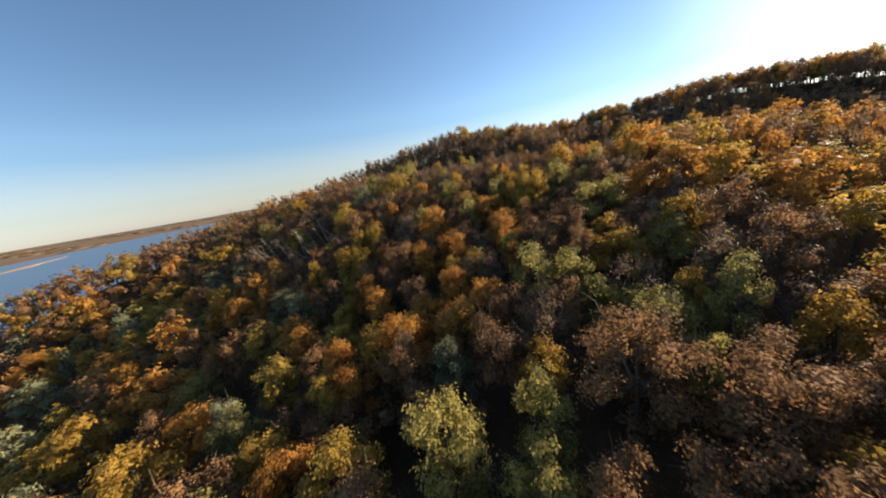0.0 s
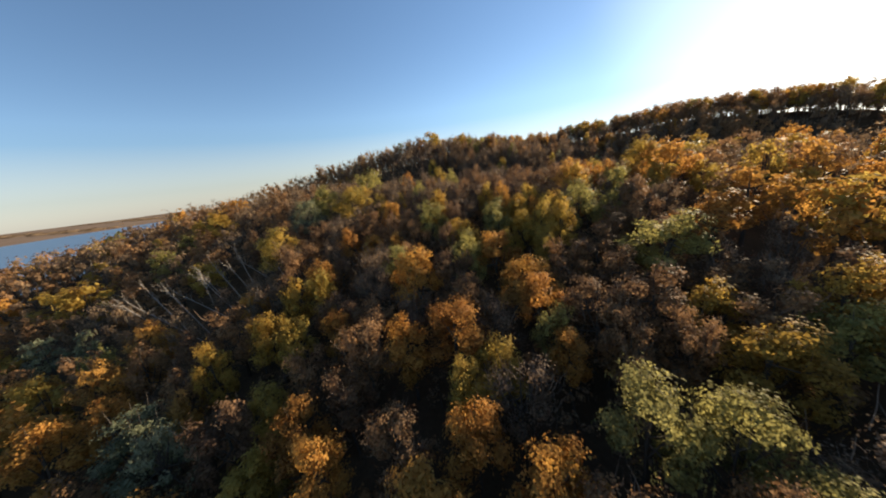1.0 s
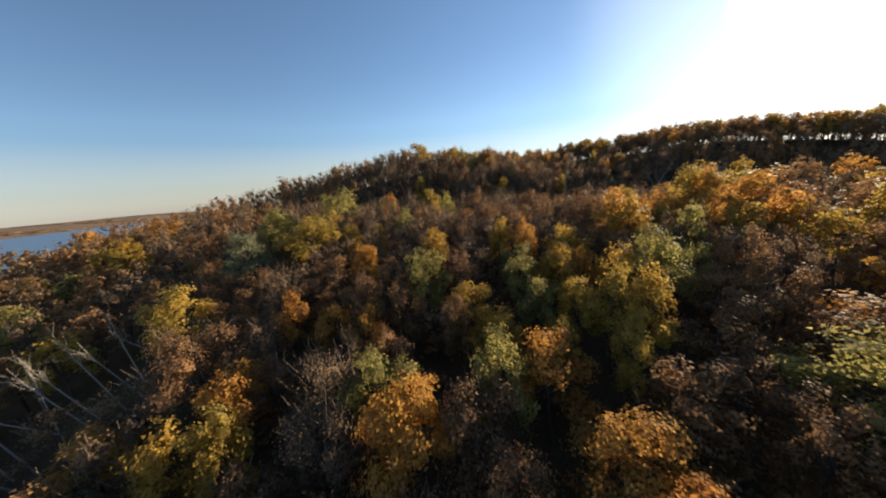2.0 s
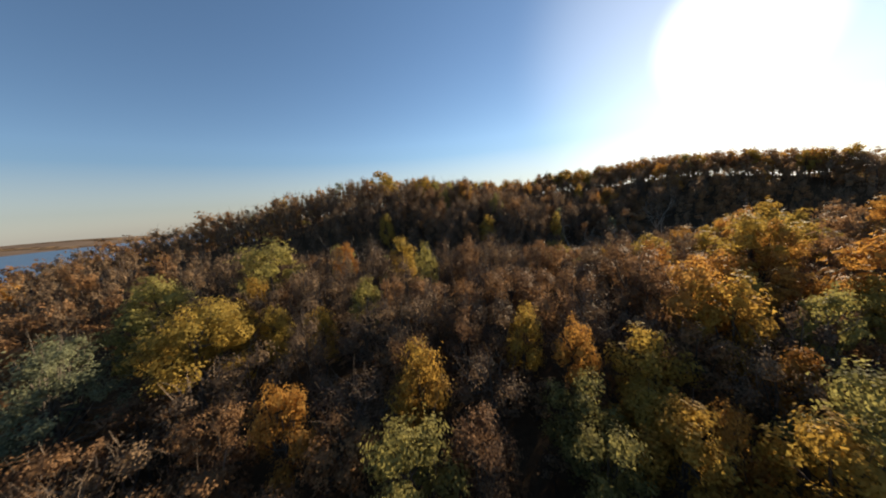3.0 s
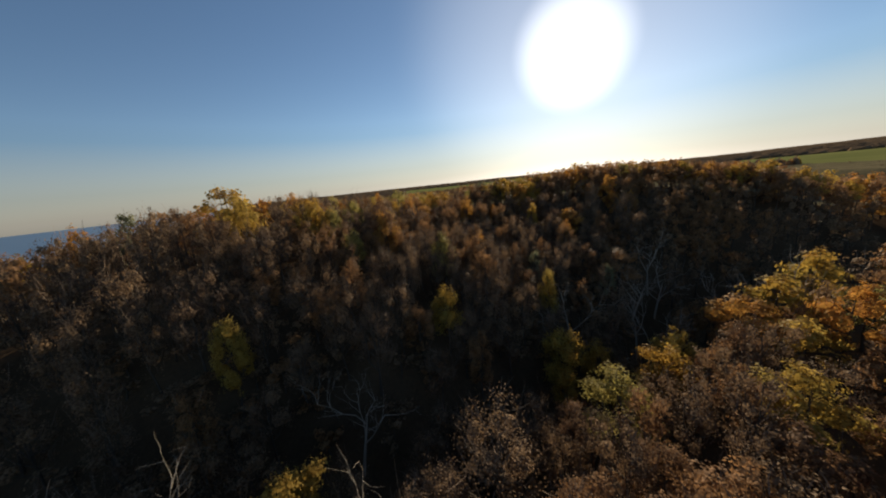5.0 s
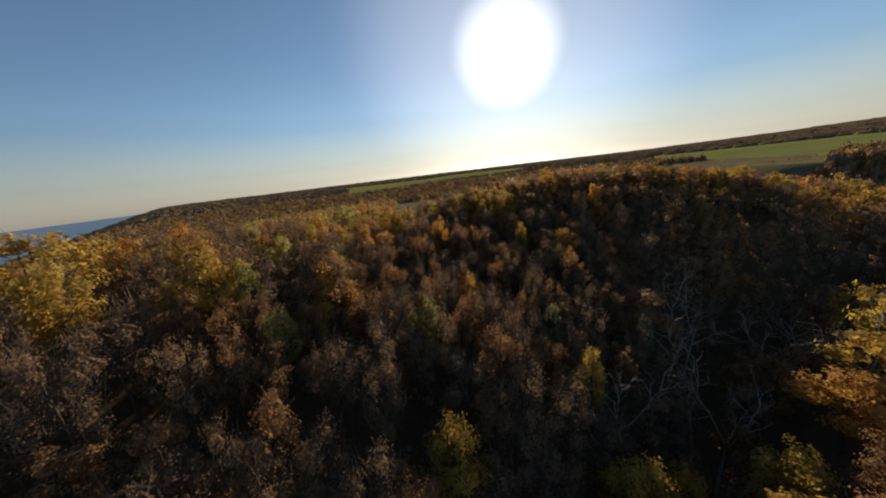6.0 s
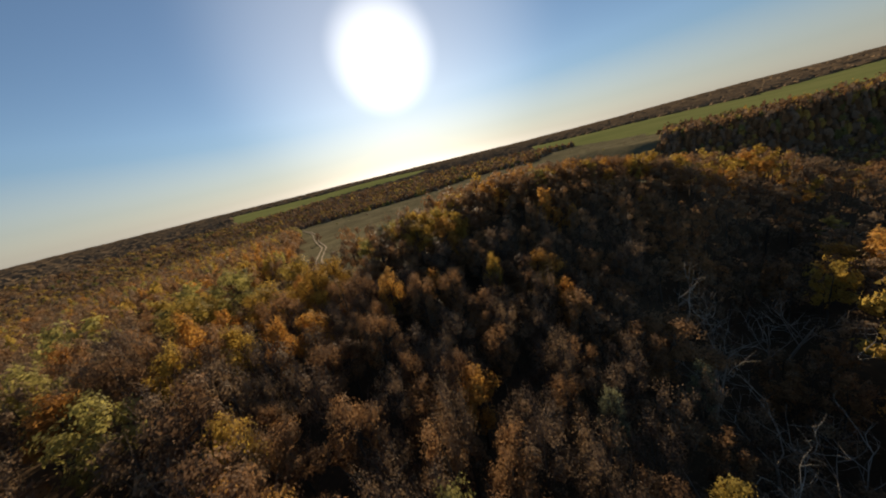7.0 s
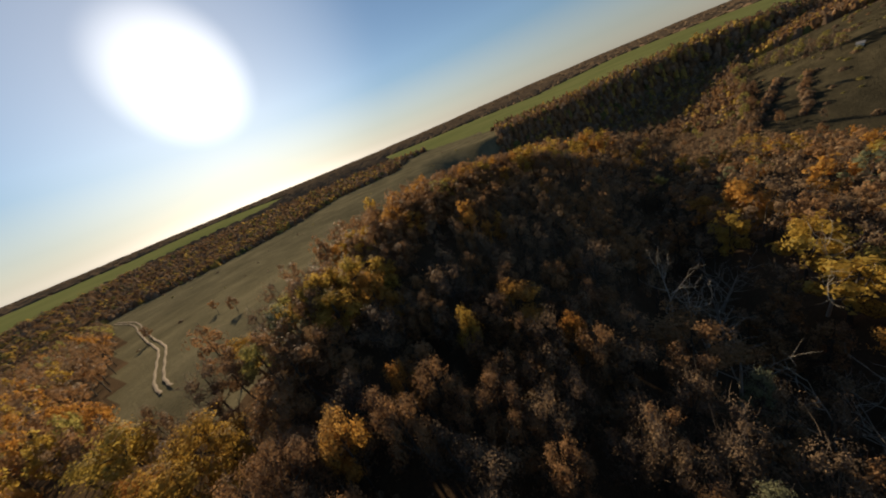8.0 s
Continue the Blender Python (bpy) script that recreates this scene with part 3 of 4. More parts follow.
rng = np.random.default_rng(4)
stand = []
for kind, rows in MARKED.items():
    for x, y, r in rows:
        stand.append((x, y, r, kind))
marked = np.array([(x, y, r) for x, y, r, _ in stand])
fill = []


def slender(x, y):
    """1 where the wood is of slim, close-standing trees: the slopes round the ravine."""
    return float(smooth(88, 104, y + 0.12 * x) * smooth(-70, -20, x)) * (1 - math.exp(-(float(off_line(CREST, x, y)) / 13) ** 4))


def wood_end(x):
    """How far north the single trees reach; clumps stand in for them beyond."""
    return (372 if x > 20 else 300) - 0.5 * abs(x - 60)


kept = np.zeros((9000, 3))
count = 0
for _ in range(38000):
    x, y = rng.uniform(-135, 305), rng.uniform(-60, 372)
    r = rng.uniform(2.2, 3.6) * (1 - 0.30 * slender(x, y))
    if (y < 4 and x < 46) or (x < -60 and y < 20) or y > wood_end(x):
        continue
    if (np.hypot(marked[:, 0] - x, marked[:, 1] - y) < 0.66 * (marked[:, 2] + r)).any():
        continue
    if count and (np.hypot(kept[:count, 0] - x, kept[:count, 1] - y) < (0.54 if off_line(CREST, x, y) < 5 else 0.57 if off_line(NEAR_LINE, x, y) < 30 else 0.69) * (kept[:count, 2] + r)).any():
        continue
    kept[count] = (x, y, r)
    count += 1
    fill.append((x, y, r))
fx = np.array(fill)
use, (bearing, away) = land_use(fx[:, 0], fx[:, 1]), polar(fx[:, 0], fx[:, 1])
height0 = ground_height(fx[:, 0], fx[:, 1])
for (x, y, r), u, b, d, z in zip(fill, use, bearing, away, height0):
    if u not in (0, 5) or z < 1.5 or rng.random() < 0.04:
        continue
    if min(math.hypot(x - s[0], y - s[1]) for s in SNAGS) < (3.6 if x < 30 else 2.6) or off_line(RAVINE, x, y) < 4 and rng.random() < 0.25:
        continue
    if math.hypot((x + 31) / 10, (y - 73) / 6) < 1 and rng.random() < 0.75:
        continue
    if math.hypot(x - 216, y + 32) < 34 and rng.random() < 0.6:
        continue
    kind = KINDS[int(rng.choice(6, p=mixture(x, y)))]
    stand.append((x, y, r, kind))

for k in range(44):
    a, b = CREST[k % 4], CREST[k % 4 + 1]
    x, y = a + (b - a) * rng.random() + rng.normal(0, 3.2, 2)
    plant("rust" if k % 3 else "bare", x, y, rng.uniform(1.7, 2.4), rng.uniform(4.5, 6.8), 1, rng)
under = np.random.default_rng(77)
for k in range(44):
    a, b = CREST[k % 4], CREST[k % 4 + 1]
    x, y = a + (b - a) * under.random() + under.normal(0, 2.6, 2)
    plant("rust" if k % 2 else "bare", x, y, under.uniform(1.8, 2.5), under.uniform(5.0, 7.2), 1, under)
for k in range(36):
    a, b = CREST[k % 4], CREST[k % 4 + 1]
    x, y = a + (b - a) * under.random() + under.normal(0, 3.4, 2)
    plant("rust" if k % 4 else "gold", x, y, under.uniform(1.7, 2.4), under.uniform(7.2, 9.0), 1, under)
for x, y, r, kind in ((36, 75.5, 2.3, "rust"), (31.5, 73.5, 2.0, "bare"), (39.5, 79, 2.0, "rust")):
    plant(kind, x, y, r, under.uniform(7.5, 9.0), 2, under)
far_parts, far_hearts = {k: [] for k in KINDS}, {k: [] for k in KINDS}
far_trunks, far_twigs = [], []
protos = {(k, v, g): grow(k, 900 + 31 * v + ord(k[0]), g) for k in KINDS for v in range(4) for g in (0, 1)}
for n_tree, (x, y, r, kind) in enumerate(stand):
    d = float(off_line(NEAR_LINE, x, y))
    height = 1.1 * CANOPY * (rng.uniform(0.84, 1.16) if off_line(CREST, x, y) > 12 else rng.uniform(0.87, 0.97)) * (1.1 if kind == "pine" else 1.0) * (0.92 + 0.05 * (r - 2.2) + 0.05 * slender(x, y))
    if n_tree >= len(marked) and (np.hypot(marked[:, 0] - x, marked[:, 1] - y) < 1.5 + marked[:, 2] + r).any():
        height *= 0.88
    level = 3 if d < 15 or n_tree < len(marked) and d < 24 else (2 if d < (40 if y < 108 else 42) else (1 if d < 74 or off_line(CREST, x, y) < 15 else 0))
    if level > 1:
        plant(kind, x, y, r, height, level, rng)
        continue
    (tv, tf), (cv, cf), (wv, wf), (hv, hf) = protos[kind, int(rng.integers(4)), level]
    a, s = rng.uniform(0, 6.28), r / 3 * 1.03
    m = np.array([[math.cos(a) * s, -math.sin(a) * s, 0], [math.sin(a) * s, math.cos(a) * s, 0], [0, 0, height / 10]])
    at = (x, y, float(ground_height(x, y)) - 0.1)
    far_parts[kind].append((cv @ m.T + at, cf))
    far_hearts[kind].append((hv @ m.T + at, hf))
    n = len(tf) if d < 100 else 12
    far_trunks.append((tv[: 15 if n == 12 else None] @ m.T + at, tf[:n]))
    if len(wv) and d < 100:
        far_twigs.append((wv @ m.T + at, wf))


# saplings and brushwood under the tall trees
brush = np.random.default_rng(58)
count = 0
while count < 750:
    x, y = brush.uniform(-40, 95), brush.uniform(6, 160)
    if off_line(NEAR_LINE, x, y) > 32 or land_use(np.array([x]), np.array([y]))[0]:
        continue
    kind = "bare" if brush.random() < 0.7 else "rust"
    (tv, tf), (cv, cf), (wv, wf), (hv, hf) = protos[kind, int(brush.integers(4)), 0]
    a, s, height = brush.uniform(0, 6.28), brush.uniform(0.42, 0.68), brush.uniform(0.28, 0.5)
    m = np.array([[math.cos(a) * s, -math.sin(a) * s, 0], [math.sin(a) * s, math.cos(a) * s, 0], [0, 0, height]])
    at = (x, y, float(ground_height(x, y)) - 0.1)
    far_parts[kind].append((cv @ m.T + at, cf))
    far_hearts[kind].append((hv @ m.T + at, hf))
    far_trunks.append((tv[:15] @ m.T + at, tf[:12]))
    if len(wv):
        far_twigs.append((wv @ m.T + at, wf))
    count += 1

for kind in KINDS:
    leaves, inner = join(far_parts[kind]), join(far_hearts[kind])
    wood = new("woodland_crowns", sheet("woodland_crowns", *join([leaves, inner]), [LEAF[kind], HEART[kind]], np.repeat((0, 1), (len(leaves[1]), len(inner[1]))), False))
    tagged(wood, "many crowns of " + SPECIES[kind][1].split(" with ")[0] + " trees over the slope", "woodland", kind="stuff")
trunks = new("woodland_trunks", sheet("woodland_trunks", *join(far_trunks), [BARK]))
tagged(trunks, "grey-brown trunks and limbs of the hillside woods", "woodland", kind="stuff")

twigs = new("woodland_twigs", sheet("woodland_twigs", *join(far_twigs), [TWIG]))
tagged(twigs, "fine dry twigs of half-bare hillside trees", "woodland", kind="stuff")

# ---- distant woods: rounded clumps, larger with distance ----
def far_woods(seed):
    r2 = np.random.default_rng(seed)
    models = []
    for m in range(24):
        many = 6
        d = r2.normal(size=(many, 3)) + (0, 0, 0.5)
        d[:, 2] = np.abs(d[:, 2])
        d /= np.linalg.norm(d, axis=1, keepdims=True)
        bv = BALL_V * r2.uniform(0.7, 1.05, (12, 1)) * (0.92, 0.92, 0.85)
        bf = BALL_F[BALL_V[BALL_F].mean(1)[:, 2] > -0.4]
        if m < 12:
            lv, lf = blades(r2, d * r2.uniform(0.75, 1.0, (many, 1)), 0.3, 0.6, 0.8, d)
            bv, bf = np.concatenate([bv, lv]), np.concatenate([bf, lf + 12])
        models.append((bv, bf))
    groups = {"rust": [], "bare": [], "gold": [], "green": [], "far": []}
    d = 205.0
    while d < 4300:
        size = max(2.8, d / 115) if d < 640 else d / 56
        n = int(2 * math.pi * d / (size * 1.25))
        for i in range(n):
            a = 2 * math.pi * (i + r2.uniform(0, 1)) / n
            dd = d + r2.uniform(-0.8, 0.8) * size
            x, y = 40 + dd * math.sin(a), 110 + dd * math.cos(a)
            if -135 < x < 305 and -60 < y < wood_end(x) - 4:
                continue
            if not -62 < math.degrees(math.atan2(x, y)) < 158:
                continue
            z = float(ground_height(x, y))
            use = land_use(np.array([x]), np.array([y]))[0]
            if z < 2.0 or use in (1, 2, 4) or use == 3 and math.sin(x / 210.0 + y / 95.0) < 0.55:
                continue
            wild = 0.5 + 0.5 * math.sin(x / 90.0) * math.cos(y / 70.0)
            kind = ("rust", "bare", "gold", "green")[int(r2.choice(4, p=np.array([0.46, 0.34, 0.06 + 0.22 * wild, 0.06]) / (0.92 + 0.22 * wild)))]
            if dd > 640:
                kind = "far"
            s = size * r2.uniform(0.75, 1.25)
            h = min(s * 1.15, 3.5 if use == 3 else 7.5) * r2.uniform(0.8, 1.25)
            b2, r_2 = polar(x, y)
            if 94 < b2 < 150 and 290 < r_2 < 700:
                h *= 1.45
            mv, mf = models[int(r2.integers(12)) + (12 if d > 640 else 0)]
            groups[kind].append((mv * (s, s, h * 1.35) + (x, y, z + 0.3), mf))
        d += size * 1.15
    for kind, pieces in groups.items():
        ob = new("distant_woods", sheet("distant_woods", *join(pieces), [FAR_LEAF.get(kind, FARWOOD)], None, False))
        tagged(ob, "distant " + kind.replace("bare", "grey-brown").replace("far", "dark brown") + " coloured woods on the plateau", "woodland", kind="stuff")


far_woods(8)


# ---- dead trees in the ravine ----
def branch(r3, out, foot, way, length, radius, depth):
    """A crooked limb and the limbs that leave it."""
    path, p = [(foot, radius)], foot
    n = 4
    for k in range(n):
        way = way + r3.normal(0, 0.22, 3) + (0, 0, 0.05)
        way /= np.linalg.norm(way)
        p = p + way * length / n
        path.append((p, radius * (1 - 0.8 * (k + 1) / n)))
        if depth and k:
            for _ in range(2 if depth > 1 else 1):
                side = way + r3.normal(0, 0.75, 3)
                branch(r3, out, p, side / np.linalg.norm(side), length * r3.uniform(0.35, 0.6), radius * 0.5, depth - 1)
    out.append(path)


dead_stock = []
for v in range(4):
    r3 = np.random.default_rng(60 + v)
    lean = np.array([r3.normal(0, 0.12), r3.normal(0, 0.12), 1.0])
    stem = [((0, 0, -0.6), 0.16), (lean * 1.5, 0.14), (lean * 3.0, 0.115), (lean * 5.0, 0.055), (lean * 5.6, 0.015)]
    limbs = []
    for k in range(3 + v % 2):
        a = 6.28 * k / (3 + v % 2) + r3.uniform(-0.4, 0.4)
        reach = np.array([math.cos(a) * 0.62, math.sin(a) * 0.62, 0.9])
        out = []
        branch(r3, out, lean * r3.uniform(1.8, 4.6), reach / np.linalg.norm(reach), r3.uniform(3.4, 5.4), 0.064, 2)
        limbs.append(sheet("limb", *tubes(out, 4), [DEAD]))
    dead_stock.append((sheet("trunk", *tubes([stem], 6), [DEAD]), limbs))


def dead_tree(x, y, top, turn, v, tilt=0.0):
    tree = new("dead_tree")
    z = float(ground_height(x, y)) - 0.1
    s = min((top - z) / 9.6, 1.1 if x < 30 else 1.22)
    tree.matrix_world = Matrix.Translation((x, y, z)) @ Euler((tilt, 0, turn)).to_matrix().to_4x4() @ Matrix.Diagonal((s, s, s, 1))
    trunk, limbs = dead_stock[v]
    for part_name, me in [("trunk", trunk)] + [("limb", me) for me in limbs]:
        ob = new(part_name, me)
        ob.parent = tree
    tagged(tree, "leaning bleached dead tree without bark or leaves" if abs(tilt) > 0.15 else "bleached dead tree, bare crooked limbs, in the ravine", "dead tree", "dead trees in the ravine")


for k, (x, y, top, turn, tilt) in enumerate(SNAGS):
    dead_tree(x, y, top, turn, k % 4, tilt)

# a row of slim pale stems without leaves on the river slope
PALE = bark_material("pale_smooth_bark", (0.20, 0.17, 0.14), (0.44, 0.38, 0.32), 4.0)
pale_stock = []
for v in range(3):
    r3 = np.random.default_rng(90 + v)
    lean = np.array([-0.06 + r3.normal(0, 0.06), r3.normal(0, 0.06), 1.0])
    stem = [((0, 0, -0.5), 0.10), (lean * 4.0, 0.075), (lean * 7.5, 0.04), (lean * 9.6 + (0.25, 0, 0), 0.012)]
    twigs_of = []
    for k in range(7):
        f = r3.uniform(4.2, 8.6)
        a = r3.uniform(0, 6.28)
        out = []
        branch(r3, out, lean * f, np.array([math.cos(a) * 0.4, math.sin(a) * 0.4, 0.9]), r3.uniform(1.0, 2.2), 0.03, 1)
        twigs_of += out
    pale_stock.append((sheet("trunk", *tubes([stem], 5), [PALE]), sheet("branchwork", *tubes(twigs_of, 3), [PALE])))
r7 = np.random.default_rng(33)
for k in range(14):
    f = k / 13
    x, y = -39 + 15 * f + r7.normal(0, 0.9), 71 + 10 * f * f + r7.normal(0, 0.9)
    tree = new("aspen_tree")
    h = (42.8 + 2.6 * f + r7.normal(0, 0.5) - float(ground_height(x, y))) / 9.3
    tree.matrix_world = Matrix.Translation((x, y, float(ground_height(x, y)) - 0.1)) @ Euler((r7.normal(0, 0.06), r7.normal(-0.42, 0.10), r7.normal(0, 0.35))).to_matrix().to_4x4() @ Matrix.Diagonal((1, 1, h, 1))
    for part_name, me in zip(("trunk", "branchwork"), pale_stock[k % 3]):
        new(part_name, me).parent = tree
    tagged(tree, "slim pale-barked aspen without leaves in a close row", "tree", "row of pale stems")

# ---- track across the glade ----
TRACK = np.array([(98.5, 188), (104, 194), (115, 203), (129, 215), (150, 238), (164, 253), (180, 270), (193, 283), (206, 298), (217, 314), (227, 328)], float)


def smooth_line(points, n):
    """A rounded line through the given corners, evenly sampled."""
    t = np.linspace(0, len(points) - 1, n)
    out = []
    for q in t:
        k = min(int(q), len(points) - 2)
        f = q - k
        p0, p1, p2, p3 = points[max(k - 1, 0)], points[k], points[k + 1], points[min(k + 2, len(points) - 1)]
        out.append(0.5 * (2 * p1 + (p2 - p0) * f + (2 * p0 - 5 * p1 + 4 * p2 - p3) * f * f + (3 * p1 - p0 - 3 * p2 + p3) * f ** 3))
    return np.array(out)


line = smooth_line(TRACK, 160)
along = np.gradient(line, axis=0)
along /= np.linalg.norm(along, axis=1, keepdims=True)
across = np.stack([along[:, 1], -along[:, 0]], -1)
road = new("dirt_track")
for side in (-0.85, 0.85):
    rows = []
    for off, lift in ((-0.3, 0.02), (-0.18, 0.10), (0.18, 0.10), (0.3, 0.02)):
        wob = off + side + 0.08 * np.sin(np.arange(160) * 0.7 + side)
        q = line + across * wob[:, None]
        rows.append(np.column_stack([q, ground_height(q[:, 0], q[:, 1]) + lift + 0.25]))
    v = np.concatenate(rows)
    k = np.arange(159)
    f = np.concatenate([np.stack([a * 160 + k, (a + 1) * 160 + k, (a + 1) * 160 + k + 1, a * 160 + k + 1], -1) for a in range(3)])
    rut = new("wheel_rut", sheet("wheel_rut", v, f, [DIRT]))
    rut.parent = road
tagged(road, "pale two-rut dirt track winding across dry grass", "road", kind="structure")


# ---- shrubs and single trees on the open ground ----
def shrub_mesh(seed, kind, n):
    r4 = np.random.default_rng(seed)
    d = r4.normal(size=(n, 3)) + (0, 0, 0.4)
    d[:, 2] = np.abs(d[:, 2])
    d /= np.linalg.norm(d, axis=1, keepdims=True)
    v, f = blades(r4, d * r4.uniform(0.45, 1.0, (n, 1)) * (1, 1, 0.9), 0.20, 0.3, 0.62, d)
    return sheet("shrub", v, f, [LEAF[kind]], None, False)


SHRUBS = [("low brown leafless shrub in dry grass", shrub_mesh(1, "bare", 130)), ("rusty low shrub in dry grass", shrub_mesh(2, "rust", 130)), ("small olive-green shrub in dry grass", shrub_mesh(3, "green", 130))]
r5 = np.random.default_rng(21)


def scatter(corners, count, low, high):
    xs, ys = [c[0] for c in corners], [c[1] for c in corners]
    while count:
        x, y = r5.uniform(min(xs), max(xs)), r5.uniform(min(ys), max(ys))
        if not inside(corners, np.array([x]), np.array([y]))[0] or off_line(TRACK, x, y) < 4:
            continue
        label, me = SHRUBS[int(r5.choice(3, p=(0.6, 0.1, 0.3)))]
        ob = tagged(new("shrub", me), label, "shrub", "shrubs on the open ground")
        s = r5.uniform(low, high)
        ob.matrix_world = Matrix.Translation((x, y, float(ground_height(x, y)) - 0.1)) @ Euler((0, 0, r5.uniform(0, 6.28))).to_matrix().to_4x4() @ Matrix.Diagonal((s, s, s * r5.uniform(0.7, 1.3), 1))
        count -= 1


scatter(GLADE, 80, 0.4, 1.5)
scatter(FELLED, 165, 0.6, 2.4)
for x, y, r, h in ((149, 236, 1.7, 6.5), (141, 205, 1.4, 5.0), (128, 190, 1.6, 5.5), (160, 190, 1.2, 4.0)):
    plant("rust", x, y, r, h, 2, rng)
for x, y, r, h in ((196, -20, 2.2, 7), (205, -26, 2.4, 7.5), (214, -33, 2.0, 6.5), (224, -40, 2.4, 7), (232, -30, 2.2, 7)):
    plant("bare", x, y, r, h, 2, rng)
for x, y, r, h in ((160, -42, 2.0, 9), (172, -60, 1.6, 8), (185, -55, 2.2, 10), (150, -60, 1.8, 8), (200, -90, 2.0, 9), (190, -40, 2.2, 11), (215, -75, 2.4, 11), (230, -95, 2.4, 12)):
    plant("bare" if r < 2 else "rust", x, y, r, h, 2, rng)

# tall trees on the sunny side of the felled ground
for k in range(15):
    f = (k + 0.35 * math.sin(2.3 * k)) / 14
    x, y = 200 + 100 * f + r5.normal(0, 1.5), -58 - 104 * f + r5.normal(0, 1.5)
    plant(("bare", "green", "rust")[k % 3], x, y, r5.uniform(2.2, 3.4), r5.uniform(9, 14), 2, rng)

# hedge rows over the felled ground and tall trees at the rim of the hollow
for ends, gap, low, high in ((((229, -112), (193, -47)), 2.3, 1.8, 3.4), (((213, -110), (183, -66)), 2.6, 1.6, 3.0)):
    (ax, ay), (bx, by) = ends
    n = int(math.hypot(bx - ax, by - ay) / gap)
    for k in range(n):
        x, y = ax + (bx - ax) * k / n + r5.normal(0, 0.7), ay + (by - ay) * k / n + r5.normal(0, 0.7)
        ob = tagged(new("shrub", SHRUBS[0 if k % 3 else 1][1]), "dense dark shrub in a hedge row", "shrub", "hedge row shrubs")
        s = r5.uniform(low, high)
        ob.matrix_world = Matrix.Translation((x, y, float(ground_height(x, y)) - 0.1)) @ Euler((0, 0, r5.uniform(0, 6.28))).to_matrix().to_4x4() @ Matrix.Diagonal((s, s, s * 1.3, 1))
for k in range(26):
    x, y = 304 - 3.7 * k + r5.normal(0, 1.2), -168 + 1.55 * k + r5.normal(0, 1.2)
    plant("green" if k % 3 == 0 else "bare", x, y, r5.uniform(2.2, 3.2), r5.uniform(9, 13), 2, rng)
for x, y, r, h in ((418, -226, 4.4, 15), (424, -234, 4.8, 17), (430, -243, 4.4, 15), (402, -246, 4.0, 12), (410, -214, 4.0, 13)):
    plant("green", x, y, r, h, 2, rng)

# ---- tufts of dry grass on the open ground ----
def tufts(corners, count, seed, mat, label):
    r6 = np.random.default_rng(seed)
    c = np.array(corners)
    p = r6.uniform(c.min(0), c.max(0), (count, 2))
    p = p[inside(corners, p[:, 0], p[:, 1]) & (off_line(TRACK, p[:, 0], p[:, 1]) > 2)]
    n = len(p)
    foot = np.column_stack([p, ground_height(p[:, 0], p[:, 1]) - 0.1])
    a, w, h = r6.uniform(0, 6.28, n), r6.uniform(0.1, 0.3, n), r6.uniform(0.1, 0.45, n)
    side = np.column_stack([np.cos(a) * w, np.sin(a) * w, np.zeros(n)])
    tip = foot + np.column_stack([r6.normal(0, 0.15, n), r6.normal(0, 0.15, n), h])
    v = np.stack([foot - side, foot + side, tip], 1).reshape(-1, 3)
    tagged(new("dry_grass", sheet("dry_grass", v, np.arange(3 * n).reshape(-1, 3), [mat], None, False)), label, "grass", kind="stuff")


tufts(FELLED, 26000, 5, FALLOW, "rough grey-brown grass tufts on felled ground")

# ---- sand bar in the river ----
t = np.linspace(0, 2 * math.pi, 48, endpoint=False)
wide = 26 * (1 + 0.35 * np.sin(3 * t + 1) + 0.2 * np.sin(7 * t))
ex, ey = np.array([-0.56, 0.83]), np.array([0.83, 0.56])
edge = np.array([-1235.0, 905.0]) + np.outer(np.cos(t) * 215, ex) + np.outer(np.sin(t) * wide, ey)
v = np.concatenate([np.column_stack([edge, np.full(48, -0.5)]), np.column_stack([(edge - (-1235, 905)) * 0.9 + (-1235, 905), np.full(48, 0.7)]), np.column_stack([(edge - (-1235, 905)) * 0.02 + (-1235, 905), np.full(48, 1.4)])])
k = np.arange(48)
f = np.concatenate([np.stack([a + k, a + (k + 1) % 48, a + 48 + (k + 1) % 48, a + 48 + k], -1) for a in (0, 48)])
tagged(new("sand_bar", sheet("sand_bar", v, f, [SAND])), "long pale sand bar lying in the river", "sand bar", kind="structure")


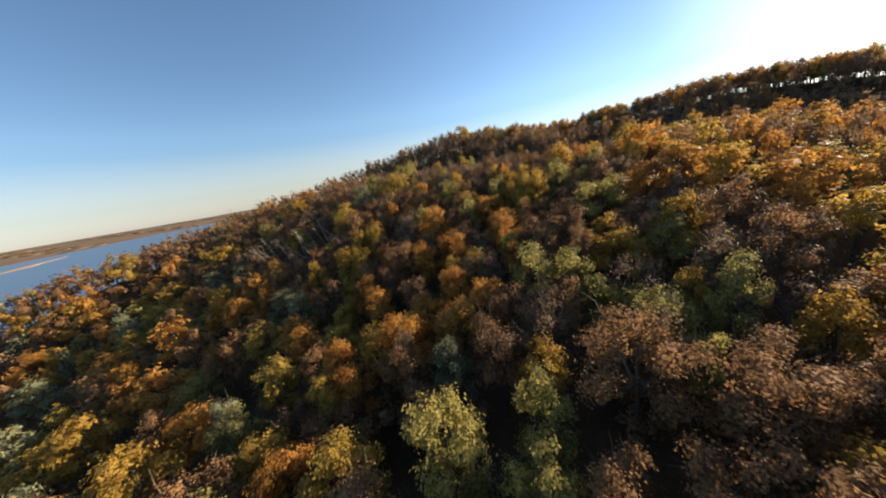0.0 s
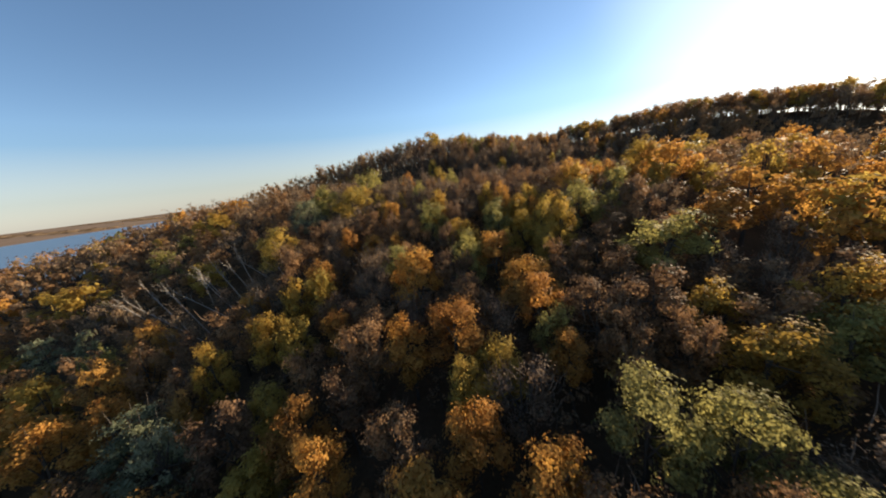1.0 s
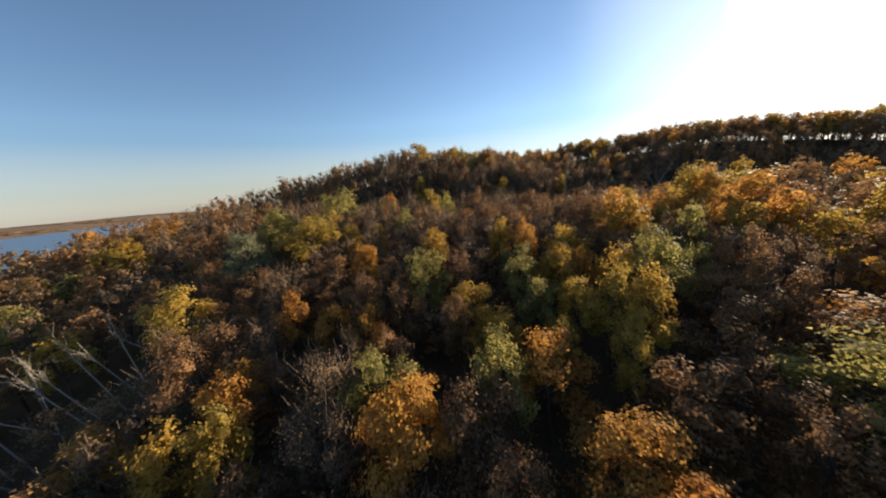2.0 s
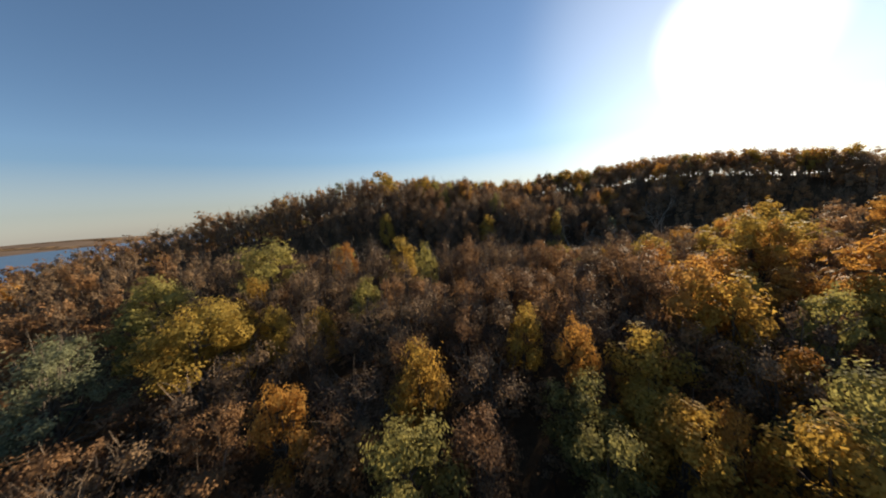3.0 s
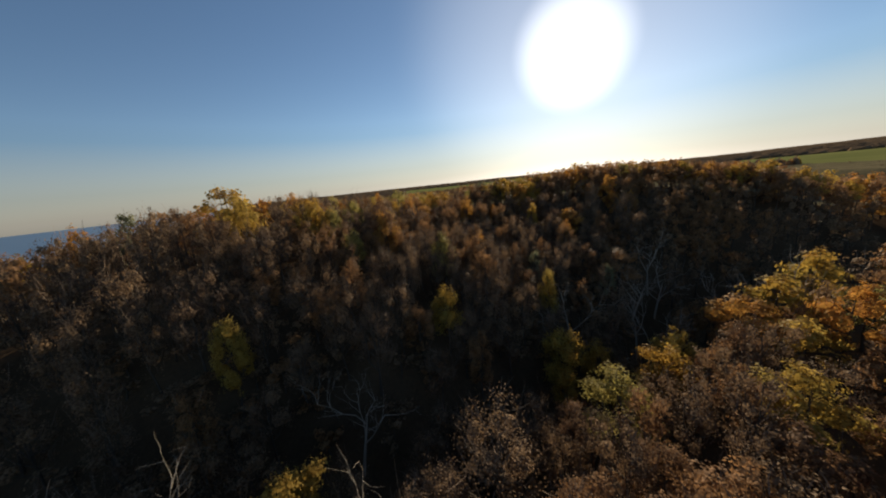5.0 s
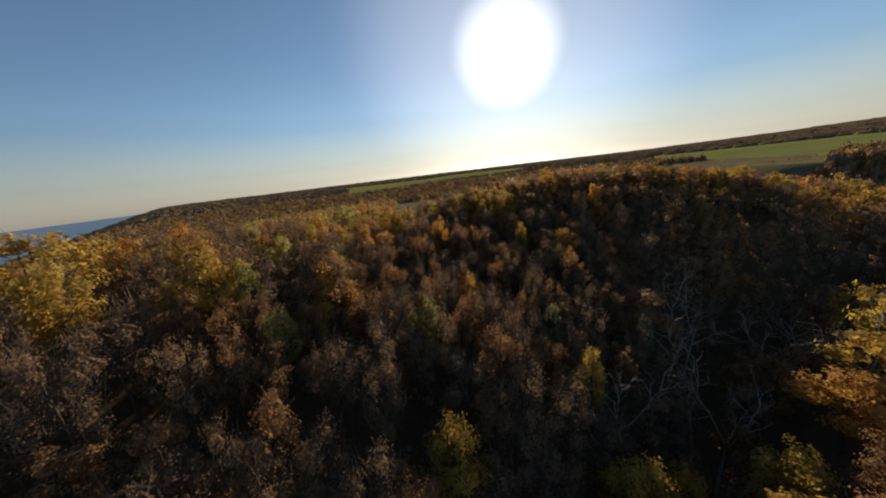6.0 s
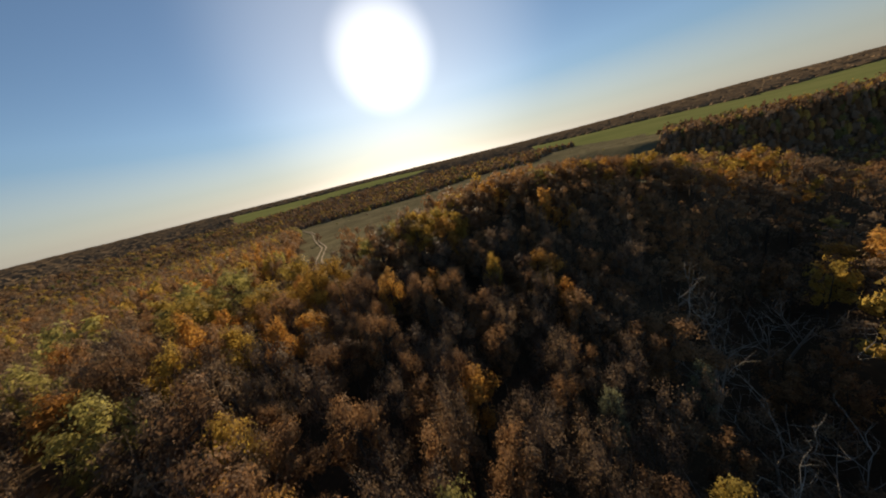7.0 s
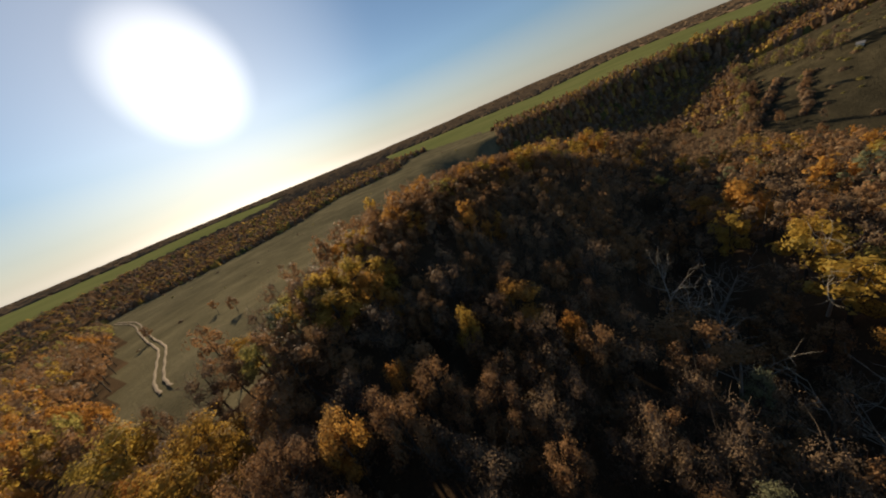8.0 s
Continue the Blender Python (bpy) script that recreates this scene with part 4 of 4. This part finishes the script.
# ---- far farm building and a hut at the edge of the felled ground ----
WALL = ground_material("pale_plaster", ((0.62, 0.60, 0.56), (0.72, 0.70, 0.66), (0.80, 0.78, 0.74)), 0.2, 2.0, 0.02)
ROOF = ground_material("grey_roof_sheet", ((0.20, 0.19, 0.18), (0.28, 0.27, 0.26), (0.34, 0.33, 0.31)), 0.2, 2.0, 0.03)


def gabled(name, x, y, turn, long, wide, eaves, ridge, label):
    house = new(name)
    house.matrix_world = Matrix.Translation((x, y, float(ground_height(x, y)))) @ Euler((0, 0, turn)).to_matrix().to_4x4()
    a, w = long / 2, wide / 2
    bm = bmesh.new()
    low = [bm.verts.new(p) for p in ((-a, -w, -0.5), (a, -w, -0.5), (a, w, -0.5), (-a, w, -0.5))]
    up = [bm.verts.new(p) for p in ((-a, -w, eaves), (a, -w, eaves), (a, w, eaves), (-a, w, eaves))]
    g0, g1 = bm.verts.new((-a, 0, ridge)), bm.verts.new((a, 0, ridge))
    for f in ((low[0], low[1], up[1], up[0]), (low[2], low[3], up[3], up[2]), (low[1], low[2], up[2], g1, up[1]), (low[3], low[0], up[0], g0, up[3])):
        bm.faces.new(f)
    me = bpy.data.meshes.new("wall")
    bm.to_mesh(me)
    bm.free()
    me.materials.append(WALL)
    new("wall", me).parent = house
    for s in (-1, 1):
        bm = bmesh.new()
        o = 0.25
        drop = (ridge - eaves) / w * o
        pts = [(-a - o, s * (w + o), eaves - drop + 0.02), (a + o, s * (w + o), eaves - drop + 0.02), (a + o, 0, ridge + 0.02), (-a - o, 0, ridge + 0.02)]
        lower = [bm.verts.new(p) for p in pts]
        upper = [bm.verts.new((p[0], p[1], p[2] + 0.12)) for p in pts]
        bm.faces.new(lower)
        bm.faces.new(upper)
        for k in range(4):
            bm.faces.new((lower[k], lower[(k + 1) % 4], upper[(k + 1) % 4], upper[k]))
        bmesh.ops.recalc_face_normals(bm, faces=bm.faces)
        me = bpy.data.meshes.new("roof_slope")
        bm.to_mesh(me)
        bm.free()
        me.materials.append(ROOF)
        new("roof_slope", me).parent = house
    return tagged(house, label, "building")


gabled("farm_building", 1940, 1740, 0.7, 62, 16, 6.5, 10, "long white farm building with a grey roof beyond fields")
gabled("hut", 204, -128, 0.5, 2.6, 2.2, 1.7, 2.7, "small white hut with a gabled grey roof")
